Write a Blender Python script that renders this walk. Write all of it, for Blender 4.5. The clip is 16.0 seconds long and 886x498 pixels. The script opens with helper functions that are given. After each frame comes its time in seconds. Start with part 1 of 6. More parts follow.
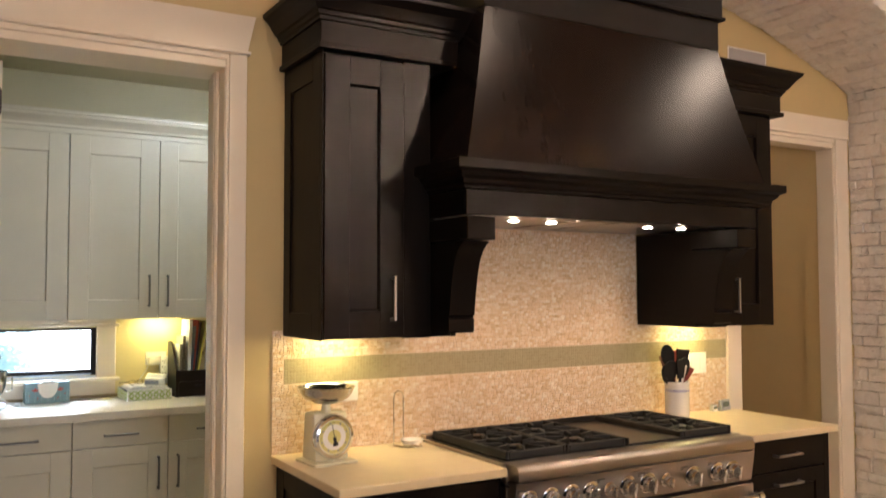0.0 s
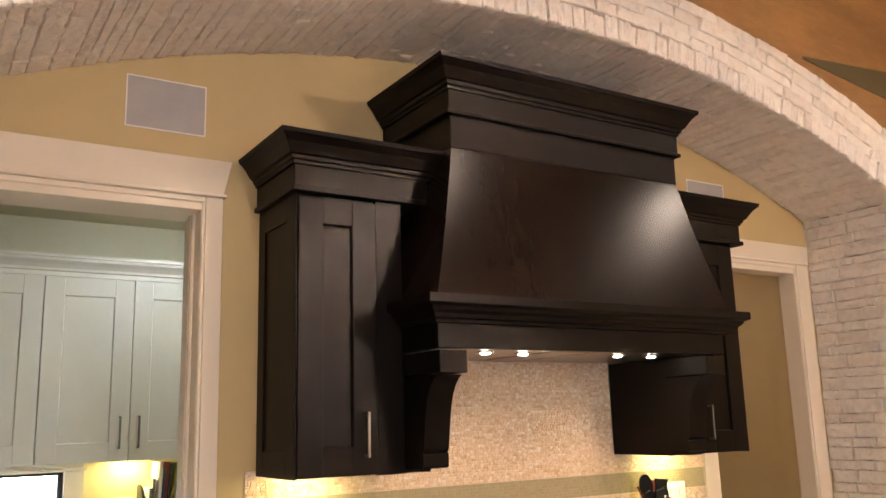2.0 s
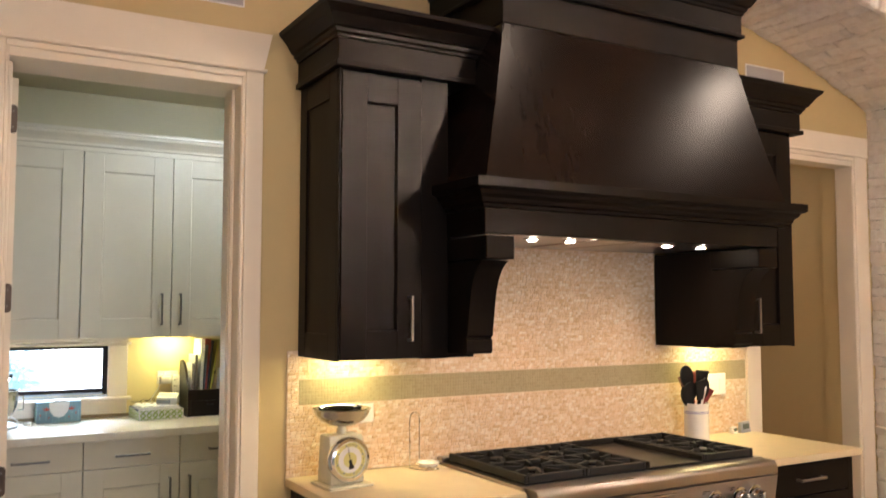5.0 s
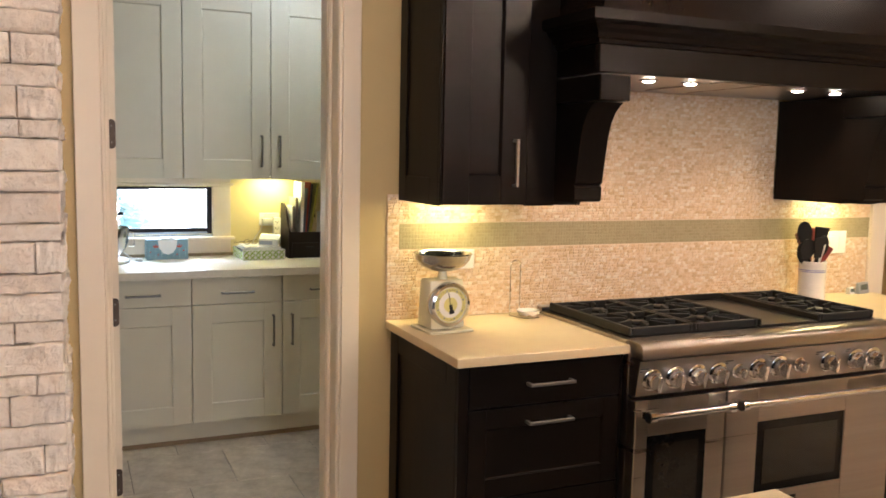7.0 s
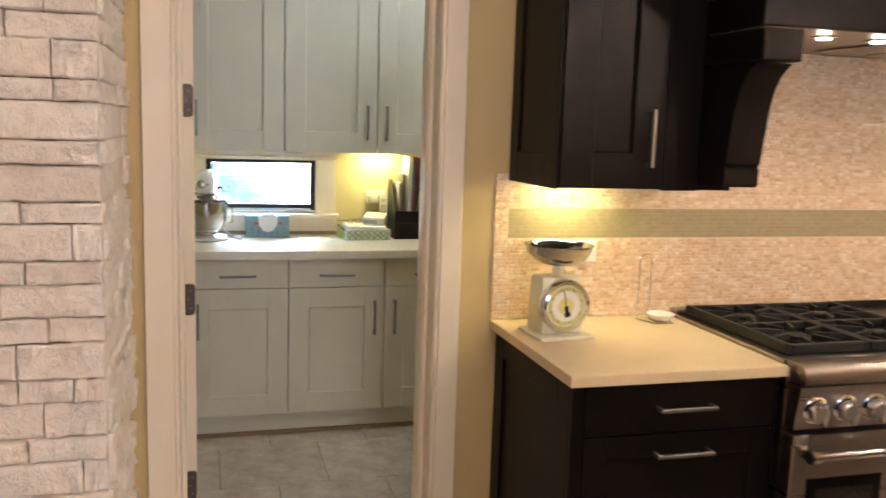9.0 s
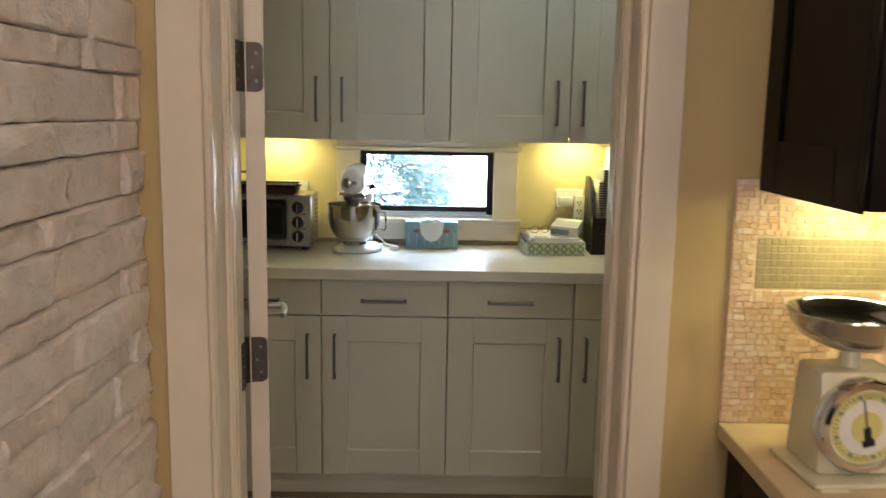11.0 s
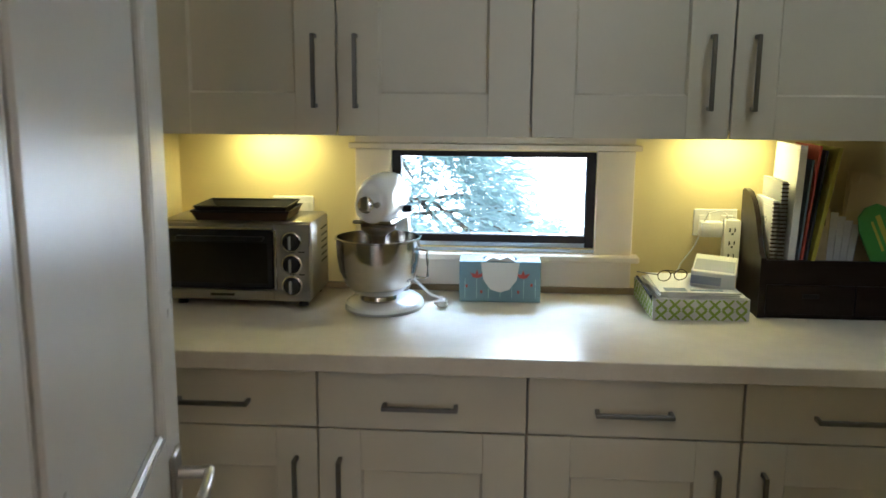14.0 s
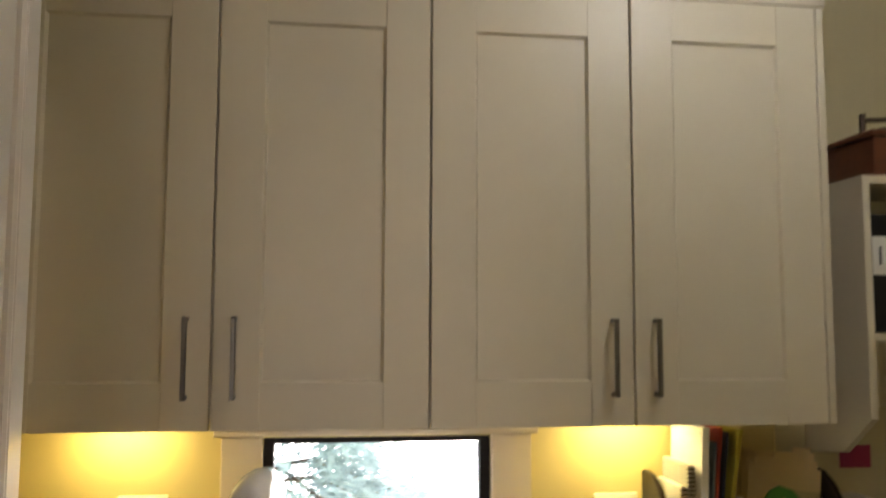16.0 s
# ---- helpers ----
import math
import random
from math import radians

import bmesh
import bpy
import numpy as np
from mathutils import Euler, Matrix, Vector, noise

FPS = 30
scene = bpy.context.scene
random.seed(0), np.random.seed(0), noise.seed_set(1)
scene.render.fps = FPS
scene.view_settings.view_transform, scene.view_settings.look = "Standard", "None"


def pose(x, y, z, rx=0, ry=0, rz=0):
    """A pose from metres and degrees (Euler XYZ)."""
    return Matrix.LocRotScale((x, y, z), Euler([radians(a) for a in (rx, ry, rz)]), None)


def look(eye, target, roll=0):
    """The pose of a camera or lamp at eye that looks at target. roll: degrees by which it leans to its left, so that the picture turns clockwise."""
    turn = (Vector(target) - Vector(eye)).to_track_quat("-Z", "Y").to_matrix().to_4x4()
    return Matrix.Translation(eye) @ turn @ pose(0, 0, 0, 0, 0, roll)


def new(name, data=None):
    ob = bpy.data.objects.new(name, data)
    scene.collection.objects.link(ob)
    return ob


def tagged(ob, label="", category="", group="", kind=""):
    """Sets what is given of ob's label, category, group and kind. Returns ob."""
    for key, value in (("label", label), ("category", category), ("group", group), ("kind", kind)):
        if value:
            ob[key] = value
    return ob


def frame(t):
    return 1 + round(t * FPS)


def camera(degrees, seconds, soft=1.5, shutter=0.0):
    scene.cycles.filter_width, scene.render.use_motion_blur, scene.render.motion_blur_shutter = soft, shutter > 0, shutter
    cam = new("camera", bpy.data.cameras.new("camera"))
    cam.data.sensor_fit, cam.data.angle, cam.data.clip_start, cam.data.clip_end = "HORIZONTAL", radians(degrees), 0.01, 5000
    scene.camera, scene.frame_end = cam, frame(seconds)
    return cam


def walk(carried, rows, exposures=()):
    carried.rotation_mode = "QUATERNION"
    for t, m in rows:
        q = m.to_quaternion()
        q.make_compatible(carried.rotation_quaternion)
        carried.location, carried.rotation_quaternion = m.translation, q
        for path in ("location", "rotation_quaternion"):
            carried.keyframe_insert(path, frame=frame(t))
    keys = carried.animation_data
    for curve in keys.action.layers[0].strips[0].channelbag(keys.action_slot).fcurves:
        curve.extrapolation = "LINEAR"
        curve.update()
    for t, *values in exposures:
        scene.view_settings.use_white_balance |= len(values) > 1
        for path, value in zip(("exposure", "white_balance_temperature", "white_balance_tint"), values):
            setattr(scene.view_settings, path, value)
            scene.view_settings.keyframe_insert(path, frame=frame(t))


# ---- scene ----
cam = camera(54.9, 16.0, shutter=0.5)
PATH = [
    (0, (0.066, -0.079, 1.54), (1.08, 1.643, 1.631), -0.1),
    (0.5, (0.059, -0.094, 1.552), (1.088, 1.609, 1.75), -0.4),
    (1, (0.055, -0.109, 1.55), (1.092, 1.578, 1.831), -0.7),
    (1.5, (0.05, -0.119, 1.556), (1.095, 1.552, 1.896), -1.1),
    (2, (0.049, -0.139, 1.548), (1.095, 1.52, 1.94), -1.6),
    (2.5, (0.052, -0.122, 1.56), (1.1, 1.529, 1.978), -1.7),
    (3, (0.05, -0.105, 1.548), (1.099, 1.545, 1.968), -1.5),
    (3.2, (0.051, -0.102, 1.56), (1.101, 1.552, 1.964), -1.3),
    (5.3, (0.061, -0.007, 1.544), (1.035, 1.738, 1.616), 0.3),
    (5.5, (0.062, 0.006, 1.536), (1.02, 1.761, 1.566), 0.5),
    (6, (0.063, 0.034, 1.532), (0.973, 1.814, 1.46), 0.8),
    (6.5, (0.075, 0.068, 1.517), (0.934, 1.867, 1.362), 1.2),
    (7, (0.085, 0.102, 1.522), (0.886, 1.922, 1.305), 1.2),
    (7.5, (0.098, 0.181, 1.511), (0.851, 2.017, 1.26), 1.2),
    (8, (0.106, 0.238, 1.512), (0.839, 2.081, 1.252), 1.1),
    (8.5, (0.16, 0.338, 1.496), (0.863, 2.192, 1.231), 1.1),
    (9, (0.28, 0.498, 1.514), (0.81, 2.407, 1.233), 1.8),
    (9.5, (0.385, 0.68, 1.502), (0.745, 2.626, 1.21), 2.0),
    (10, (0.464, 0.953, 1.5), (0.721, 2.912, 1.186), 2.1),
    (10.2, (0.505, 1.06, 1.504), (0.703, 3.025, 1.186), 2.0),
    (12.3, (0.709, 2.083, 1.466), (0.5, 4.046, 1.142), 2.9),
    (12.5, (0.735, 2.173, 1.488), (0.48, 4.127, 1.15), 3.9),
    (13, (0.722, 2.389, 1.479), (0.394, 4.328, 1.113), 3.6),
    (13.5, (0.663, 2.581, 1.482), (0.394, 4.528, 1.1125), 1.05),
    (14, (0.584, 2.756, 1.484), (0.446, 4.716, 1.118), 0.4),
    (14.5, (0.526, 2.916, 1.48), (0.46, 4.89, 1.169), -0.1),
    (15, (0.493, 3.012, 1.509), (0.453, 4.999, 1.288), -0.1),
    (15.5, (0.481, 3.007, 1.548), (0.573, 5.005, 1.563), -0.9),
    (16, (0.426, 2.957, 1.597), (0.688, 4.932, 1.776), 0.2),
]
EXPOSURES = [(0, 1.93, 5950, 14), (2.5, 2.27, 5800, 14), (3.0, 2.36, 5800, 14), (5.5, 2.08, 5800, 13), (8.5, 2.12, 5650, 12), (10.0, 1.74, 5750, 11), (12.5, 1.05, 5450, 10), (13.0, 0.98, 5200, 10), (13.5, 1.10, 5250, 10), (14.0, 1.20, 5450, 10), (14.5, 1.13, 5450, 11), (15.0, 1.02, 5750, 13), (15.5, 0.90, 6300, 15), (16.0, 1.40, 7200, 20)]
walk(cam, [(t, look(eye, target, roll)) for t, eye, target, roll in PATH], EXPOSURES)

# ---- world, sun and lamps ----
world = bpy.data.worlds.new("sky")
scene.world = world
world.use_nodes = True
_wn = world.node_tree.nodes
_sky = _wn.new("ShaderNodeTexSky")
_sky.sky_type = "NISHITA"
_sky.sun_disc = False
_sky.sun_elevation = radians(65)
_sky.sun_rotation = radians(200)
world.node_tree.links.new(_sky.outputs["Color"], _wn["Background"].inputs["Color"])
_wn["Background"].inputs["Strength"].default_value = 0.15

WARM = (1.0, 0.79, 0.575)
INDOOR = 0.20   # all lamps indoors, against the daylight
YELLOW = (1.0, 0.84, 0.26)


def lamp(name, kind, m, energy, color, **settings):
    data = bpy.data.lights.new(name, kind)
    data.energy, data.color = energy * (1.0 if kind == "SUN" else INDOOR), color
    if kind == "AREA":
        data.shape = settings.get("shape", "RECTANGLE")
        data.size, data.size_y = settings.get("size", 0.3), settings.get("size_y", 0.3)
    elif kind == "SUN":
        data.angle = settings.get("angle", 0.01)
    else:
        data.shadow_soft_size = settings.get("radius", 0.04)
    if kind == "SPOT":
        data.spot_size, data.spot_blend = radians(settings.get("cone", 90)), 0.7
    ob = new(name, data)
    ob.matrix_world = m
    return ob


lamp("sun", "SUN", look((3.0, 1, 9), (2, 5, 0)), 5.0, (1.0, 0.95, 0.88))
CEIL = 3.95      # kitchen ceiling
DOWNLIGHTS = [(0.75, 1.25), (3.0, 0.75), (5.2, 0.77), (1.9, -1.6), (-0.9, -0.9), (4.2, -1.7)]
KITCHEN_W = [105, 55, 165, 60, 45, 45]
for (_x, _y), _w in zip(DOWNLIGHTS, KITCHEN_W):
    lamp("downlight_lamp", "SPOT", look((_x, _y, CEIL - 0.03), (_x, _y + 0.001, 0)), _w, WARM, radius=0.14, cone=160)
# Out of view: the first is placed by the hood's shadow, the second is added fill.
UNSEEN_LAMPS = [(3.6, -1.55, 3.10), (1.0, -1.9, 2.3)]
for _p, _w, _r in zip(UNSEEN_LAMPS, (900, 110), (0.09, 0.25)):
    lamp("kitchen_point_lamp", "POINT", pose(*_p), _w, WARM, radius=_r)
# Soft bluish fill added at the back wall; no known window there.
lamp("kitchen_back_fill", "AREA", look((1.2, -4.93, 1.45), (1.6, 0, 1.9)), 120, (0.80, 0.90, 1.0), size=2.6, size_y=1.6)
for _x in (1.93, 2.11, 2.615, 2.81):
    lamp("hood_lamp", "SPOT", look((_x, 2.56, 1.783), (_x, 2.63, 0)), 6.5, (1.0, 0.72, 0.45), radius=0.008, cone=120)
lamp("under_cabinet_lamp", "AREA", look((1.36, 2.90, 1.365), (1.36, 2.95, 0)), 1.6, YELLOW, size=0.15, size_y=0.03)
lamp("under_cabinet_lamp", "AREA", look((3.26, 2.90, 1.365), (3.26, 2.95, 0)), 1.8, YELLOW, size=0.15, size_y=0.03)
lamp("pantry_cabinet_lamp", "AREA", look((-0.06, 5.07, 1.375), (-0.06, 5.10, 0)), 2.1, YELLOW, size=0.16, size_y=0.03)
lamp("pantry_cabinet_lamp", "AREA", look((1.17, 5.07, 1.375), (1.17, 5.10, 0)), 2.1, YELLOW, size=0.16, size_y=0.03)
# Cool fill added for the pantry, whose own source is out of sight.
lamp("pantry_fill", "POINT", pose(1.35, 4.1, 2.60), 16.5, (0.90, 0.97, 1.0), radius=0.10)
lamp("window_daylight", "AREA", look((0.60, 5.95, 2.05), (0.62, 4.75, 0.9)), 340, (0.62, 0.81, 1.0), size=0.8, size_y=0.6)
lamp("hall_lamp", "POINT", pose(3.8, 4.3, 2.3), 10, WARM, radius=0.1)


# ---- materials ----
def nodes_of(name):
    m = bpy.data.materials.new(name)
    m.use_nodes = True
    nt = m.node_tree
    return m, nt, nt.nodes["Principled BSDF"]


def ramp_colors(nt, fac, stops):
    r = nt.nodes.new("ShaderNodeValToRGB")
    e = r.color_ramp.elements
    while len(e) < len(stops):
        e.new(0.5)
    for el, (p, c) in zip(e, stops):
        el.position, el.color = p, (*c, 1)
    nt.links.new(fac, r.inputs["Fac"])
    return r.outputs["Color"]


def noise_of(nt, scale, detail=5, rough=0.55, stretch=(1, 1, 1), distort=0.0, world_space=False):
    tc = nt.nodes.new("ShaderNodeNewGeometry" if world_space else "ShaderNodeTexCoord")
    mp = nt.nodes.new("ShaderNodeMapping")
    mp.inputs["Scale"].default_value = stretch
    n = nt.nodes.new("ShaderNodeTexNoise")
    n.inputs["Scale"].default_value, n.inputs["Detail"].default_value = scale, detail
    n.inputs["Roughness"].default_value, n.inputs["Distortion"].default_value = rough, distort
    nt.links.new(tc.outputs["Position" if world_space else "Object"], mp.inputs["Vector"])
    nt.links.new(mp.outputs["Vector"], n.inputs["Vector"])
    return n.outputs["Fac"]


def mix_colors(nt, fac, a, b, kind="MIX"):
    m = nt.nodes.new("ShaderNodeMix")
    m.data_type, m.blend_type = "RGBA", kind
    for sock, v in ((m.inputs[0], fac), (m.inputs[6], a), (m.inputs[7], b)):
        if isinstance(v, (int, float)):
            sock.default_value = v
        elif isinstance(v, tuple):
            sock.default_value = (*v, 1)
        else:
            nt.links.new(v, sock)
    return m.outputs[2]


def bump(nt, bsdf, height, strength, dist):
    b = nt.nodes.new("ShaderNodeBump")
    b.inputs["Strength"].default_value, b.inputs["Distance"].default_value = strength, dist
    nt.links.new(height, b.inputs["Height"])
    nt.links.new(b.outputs["Normal"], bsdf.inputs["Normal"])


def surface(name, dark, light, rough=0.5, metal=0.0, scale=6.0, fine=120.0, bumps=0.15, depth=0.002, stretch=(1, 1, 1), coat=0.0, vary=0.0, rough_vary=0.08, spec=0.5, world_space=False):
    """Two scales of colour, fine relief, uneven gloss."""
    m, nt, b = nodes_of(name)
    big = noise_of(nt, scale, 5, 0.6, stretch, 0.0, world_space)
    small = noise_of(nt, fine, 5, 0.65, stretch, 0.0, world_space)
    c = ramp_colors(nt, big, [(0.3, dark), (0.7, light)])
    c = mix_colors(nt, 0.25, c, ramp_colors(nt, small, [(0.3, dark), (0.7, light)]))
    if vary:
        info = nt.nodes.new("ShaderNodeObjectInfo")
        r = nt.nodes.new("ShaderNodeMapRange")
        r.inputs["To Min"].default_value, r.inputs["To Max"].default_value = 1 - vary, 1 + vary * 0.4
        nt.links.new(info.outputs["Random"], r.inputs["Value"])
        hsv = nt.nodes.new("ShaderNodeHueSaturation")
        nt.links.new(c, hsv.inputs["Color"])
        nt.links.new(r.outputs["Result"], hsv.inputs["Value"])
        c = hsv.outputs["Color"]
    nt.links.new(c, b.inputs["Base Color"])
    rr = nt.nodes.new("ShaderNodeMapRange")
    rr.inputs["To Min"].default_value, rr.inputs["To Max"].default_value = max(0.02, rough - rough_vary), min(1, rough + rough_vary)
    nt.links.new(big, rr.inputs["Value"])
    nt.links.new(rr.outputs["Result"], b.inputs["Roughness"])
    b.inputs["Metallic"].default_value = metal
    b.inputs["Coat Weight"].default_value = coat
    b.inputs["Specular IOR Level"].default_value = spec
    if bumps:
        bump(nt, b, small, bumps, depth)
    return m


def flat(name, color, rough=0.5, metal=0.0):
    return surface(name, tuple(c * 0.92 for c in color), color, rough, metal, 9, 160, 0.05, 0.001)


def glow(name, color, strength):
    m, nt, b = nodes_of(name)
    b.inputs["Base Color"].default_value = (*color, 1)
    b.inputs["Emission Color"].default_value = (*color, 1)
    b.inputs["Emission Strength"].default_value = strength
    return m


def glass(name, tint=(1, 1, 1), rough=0.0):
    m, nt, b = nodes_of(name)
    b.inputs["Base Color"].default_value = (*tint, 1)
    b.inputs["Roughness"].default_value = rough
    b.inputs["Transmission Weight"].default_value = 1.0
    b.inputs["IOR"].default_value = 1.45
    return m


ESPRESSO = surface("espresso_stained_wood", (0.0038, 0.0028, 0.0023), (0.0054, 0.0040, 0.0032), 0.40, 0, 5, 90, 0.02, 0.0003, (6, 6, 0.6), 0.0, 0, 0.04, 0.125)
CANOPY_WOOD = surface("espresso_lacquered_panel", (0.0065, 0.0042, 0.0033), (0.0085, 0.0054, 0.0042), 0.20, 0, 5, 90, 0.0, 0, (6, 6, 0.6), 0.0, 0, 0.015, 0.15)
for _m in (ESPRESSO, CANOPY_WOOD):   # warm lamp colour put into the sheen
    _m.node_tree.nodes["Principled BSDF"].inputs["Specular Tint"].default_value = (1.0, 0.86, 0.78, 1)
YELLOW_WALL = surface("mustard_wall_paint", (0.50, 0.37, 0.17), (0.55, 0.41, 0.19), 0.6, 0, 2.5, 220, 0.12, 0.0012)
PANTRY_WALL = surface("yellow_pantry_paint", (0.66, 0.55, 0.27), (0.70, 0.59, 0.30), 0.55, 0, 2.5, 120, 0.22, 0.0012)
# Pantry paint with the dimness of the upper walls and ceiling in its colour.
PANTRY_DIM = surface("dimmed_pantry_paint", (0.52, 0.47, 0.30), (0.56, 0.51, 0.34), 0.6, 0, 2.5, 200, 0.1, 0.001)
TRIM = surface("cream_trim_paint", (0.70, 0.60, 0.47), (0.74, 0.64, 0.51), 0.38, 0, 4, 90, 0.05, 0.0008)
DOOR_WHITE = surface("white_door_paint", (0.62, 0.61, 0.58), (0.68, 0.67, 0.64), 0.3, 0, 4, 70, 0.015, 0.0004, (1, 1, 1))
CAB_CREAM = surface("cream_thermofoil", (0.600, 0.553, 0.445), (0.640, 0.593, 0.485), 0.40, 0, 4, 140, 0.015, 0.0003, (1, 1, 1))
QUARTZ = surface("beige_quartz", (0.58, 0.45, 0.265), (0.71, 0.57, 0.36), 0.32, 0, 7, 260, 0.03, 0.0004)
LAMINATE = surface("pale_counter_laminate", (0.61, 0.545, 0.445), (0.73, 0.66, 0.555), 0.28, 0, 12, 200, 0.0, 0.0, (1, 1, 1), 0, 0, 0.0)
STEEL = surface("brushed_stainless_steel", (0.34, 0.30, 0.265), (0.42, 0.37, 0.33), 0.29, 1.0, 3, 260, 0.10, 0.0005, (0.15, 1, 8), 0, 0, 0.06)
KNOB_STEEL = surface("bright_knob_steel", (0.62, 0.61, 0.60), (0.70, 0.69, 0.68), 0.2, 1.0, 9, 200, 0.02, 0.0002)
# Polished steel, its colour lowered to stand for dark reflections.
BOWL_STEEL = surface("bowl_steel_darkened", (0.43, 0.41, 0.39), (0.50, 0.48, 0.46), 0.13, 1.0, 9, 200, 0.0, 0)
# Brushed steel with the shadow under the wall cabinets in its colour.
TOASTER_STEEL = surface("steel_darkened_for_shade", (0.30, 0.285, 0.26), (0.38, 0.36, 0.33), 0.34, 1.0, 3, 260, 0.06, 0.0004, (0.15, 1, 8))
CHROME = surface("polished_chrome", (0.72, 0.72, 0.72), (0.78, 0.78, 0.78), 0.10, 1.0, 9, 200, 0.0, 0, (1, 1, 1), 0, 0, 0.04)
NICKEL = surface("brushed_nickel", (0.36, 0.34, 0.31), (0.44, 0.42, 0.39), 0.34, 1.0, 9, 200, 0.05, 0.0003)
DARK_NICKEL = surface("darkened_nickel", (0.15, 0.14, 0.13), (0.21, 0.20, 0.18), 0.36, 0.9, 9, 200, 0.05, 0.0003)
BRONZE = surface("dark_bronze", (0.07, 0.05, 0.04), (0.11, 0.085, 0.07), 0.45, 0.8, 20, 200, 0.08, 0.0004)
IRON = surface("cast_iron", (0.010, 0.0095, 0.009), (0.017, 0.016, 0.0155), 0.55, 0.0, 30, 300, 0.25, 0.0008, (1, 1, 1), 0, 0, 0.06, 0.3)
BLACK = surface("black_plastic", (0.010, 0.010, 0.011), (0.016, 0.016, 0.017), 0.4, 0, 20, 200, 0.03, 0.0004, (1, 1, 1), 0, 0, 0.06, 0.25)
OVEN_GLASS = surface("dark_oven_glass", (0.010, 0.008, 0.006), (0.018, 0.015, 0.011), 0.07, 0, 3, 60, 0.0, 0, (1, 1, 1), 0.0, 0, 0.02, 0.30)
BLACK_GLASS = surface("black_glass_border", (0.003, 0.003, 0.003), (0.005, 0.005, 0.005), 0.10, 0, 3, 60, 0.0, 0, (1, 1, 1), 0.0, 0, 0.02, 0.10)
WHITE_PLASTIC = surface("white_plastic", (0.72, 0.70, 0.66), (0.78, 0.76, 0.72), 0.32, 0, 15, 120, 0.02, 0.0004)
ENAMEL_CREAM = surface("cream_enamel", (0.66, 0.62, 0.45), (0.72, 0.68, 0.50), 0.25, 0, 10, 120, 0.02, 0.0004)
ENAMEL_WHITE = surface("white_enamel", (0.74, 0.74, 0.75), (0.80, 0.80, 0.81), 0.15, 0, 10, 120, 0.0, 0, (1, 1, 1), 0.4)
CERAMIC = surface("white_glazed_ceramic", (0.70, 0.66, 0.62), (0.78, 0.74, 0.70), 0.2, 0, 12, 120, 0.03, 0.0005)
PAPER = surface("white_paper", (0.70, 0.69, 0.66), (0.78, 0.77, 0.74), 0.75, 0, 12, 300, 0.06, 0.0004)
STONE, _nt, _b = nodes_of("pale_split_stone")


def stone_nodes(nt, b):
    """Cream, grey and rust-pink patches, each stone a little different, over a knobbly split face."""
    patch = noise_of(nt, 9, 4, 0.6, (1, 1, 1), 0.6, True)
    cloud = noise_of(nt, 26, 5, 0.65, (1, 1, 1), 0.3, True)
    grain = noise_of(nt, 95, 6, 0.7, (1, 1, 1), 0.0, True)
    c = ramp_colors(nt, patch, [(0.28, (0.73, 0.68, 0.63)), (0.46, (0.87, 0.78, 0.69)), (0.58, (0.91, 0.83, 0.75)), (0.74, (0.84, 0.69, 0.54))])
    c = mix_colors(nt, 0.42, c, ramp_colors(nt, cloud, [(0.30, (0.68, 0.60, 0.53)), (0.5, (0.86, 0.81, 0.76)), (0.68, (0.93, 0.90, 0.87))]))
    info = nt.nodes.new("ShaderNodeObjectInfo")
    c = mix_colors(nt, 0.55, c, ramp_colors(nt, info.outputs["Random"], [(0.0, (0.80, 0.74, 0.69)), (0.3, (0.96, 0.94, 0.92)), (0.6, (1.0, 0.98, 0.95)), (1.0, (0.95, 0.87, 0.79))]), "MULTIPLY")
    nt.links.new(c, b.inputs["Base Color"])
    b.inputs["Roughness"].default_value = 0.85
    b.inputs["Specular IOR Level"].default_value = 0.3
    h = mix_colors(nt, 0.28, cloud, grain)
    bump(nt, b, h, 0.85, 0.024)


stone_nodes(_nt, _b)
MORTAR = surface("stone_backing", (0.20, 0.16, 0.12), (0.27, 0.22, 0.17), 0.95, 0, 20, 200, 0.4, 0.004)
ORANGE = surface("burnt_orange_plaster", (0.19, 0.092, 0.028), (0.40, 0.205, 0.062), 0.6, 0, 3.4, 22, 0.1, 0.002, (0.5, 1, 1.5))
OLIVE = surface("olive_plaster", (0.075, 0.06, 0.022), (0.11, 0.085, 0.033), 0.6, 0, 3, 40, 0.1, 0.002)
TILE = surface("grey_stone_tile", (0.38, 0.31, 0.24), (0.76, 0.68, 0.58), 0.38, 0, 9, 50, 0.12, 0.001, (1, 1, 1), 0, 0.10)
GROUT = surface("tile_grout", (0.22, 0.20, 0.17), (0.27, 0.25, 0.21), 0.9, 0, 30, 300, 0.2, 0.001)
WALNUT = surface("dark_walnut", (0.008, 0.004, 0.0035), (0.016, 0.008, 0.006), 0.35, 0, 4, 60, 0.03, 0.0004, (1, 8, 8), 0, 0, 0.06, 0.25)
RED_WOOD = surface("reddish_wood", (0.09, 0.028, 0.014), (0.16, 0.05, 0.024), 0.4, 0, 4, 60, 0.1, 0.0006, (1, 8, 8))
TOFU_GREEN = flat("green_print", (0.33, 0.44, 0.07), 0.6)
CARD_BLUE = surface("pale_blue_card", (0.15, 0.26, 0.31), (0.20, 0.32, 0.37), 0.5, 0, 10, 90, 0.04, 0.0004)
RED_PRINT = flat("red_print", (0.45, 0.07, 0.05), 0.6)
NAVY = flat("navy_card", (0.02, 0.03, 0.07), 0.5)
SLATE = flat("blue_grey_card", (0.16, 0.22, 0.28), 0.5)
OLIVE_CARD = flat("yellow_green_card", (0.42, 0.38, 0.05), 0.5)
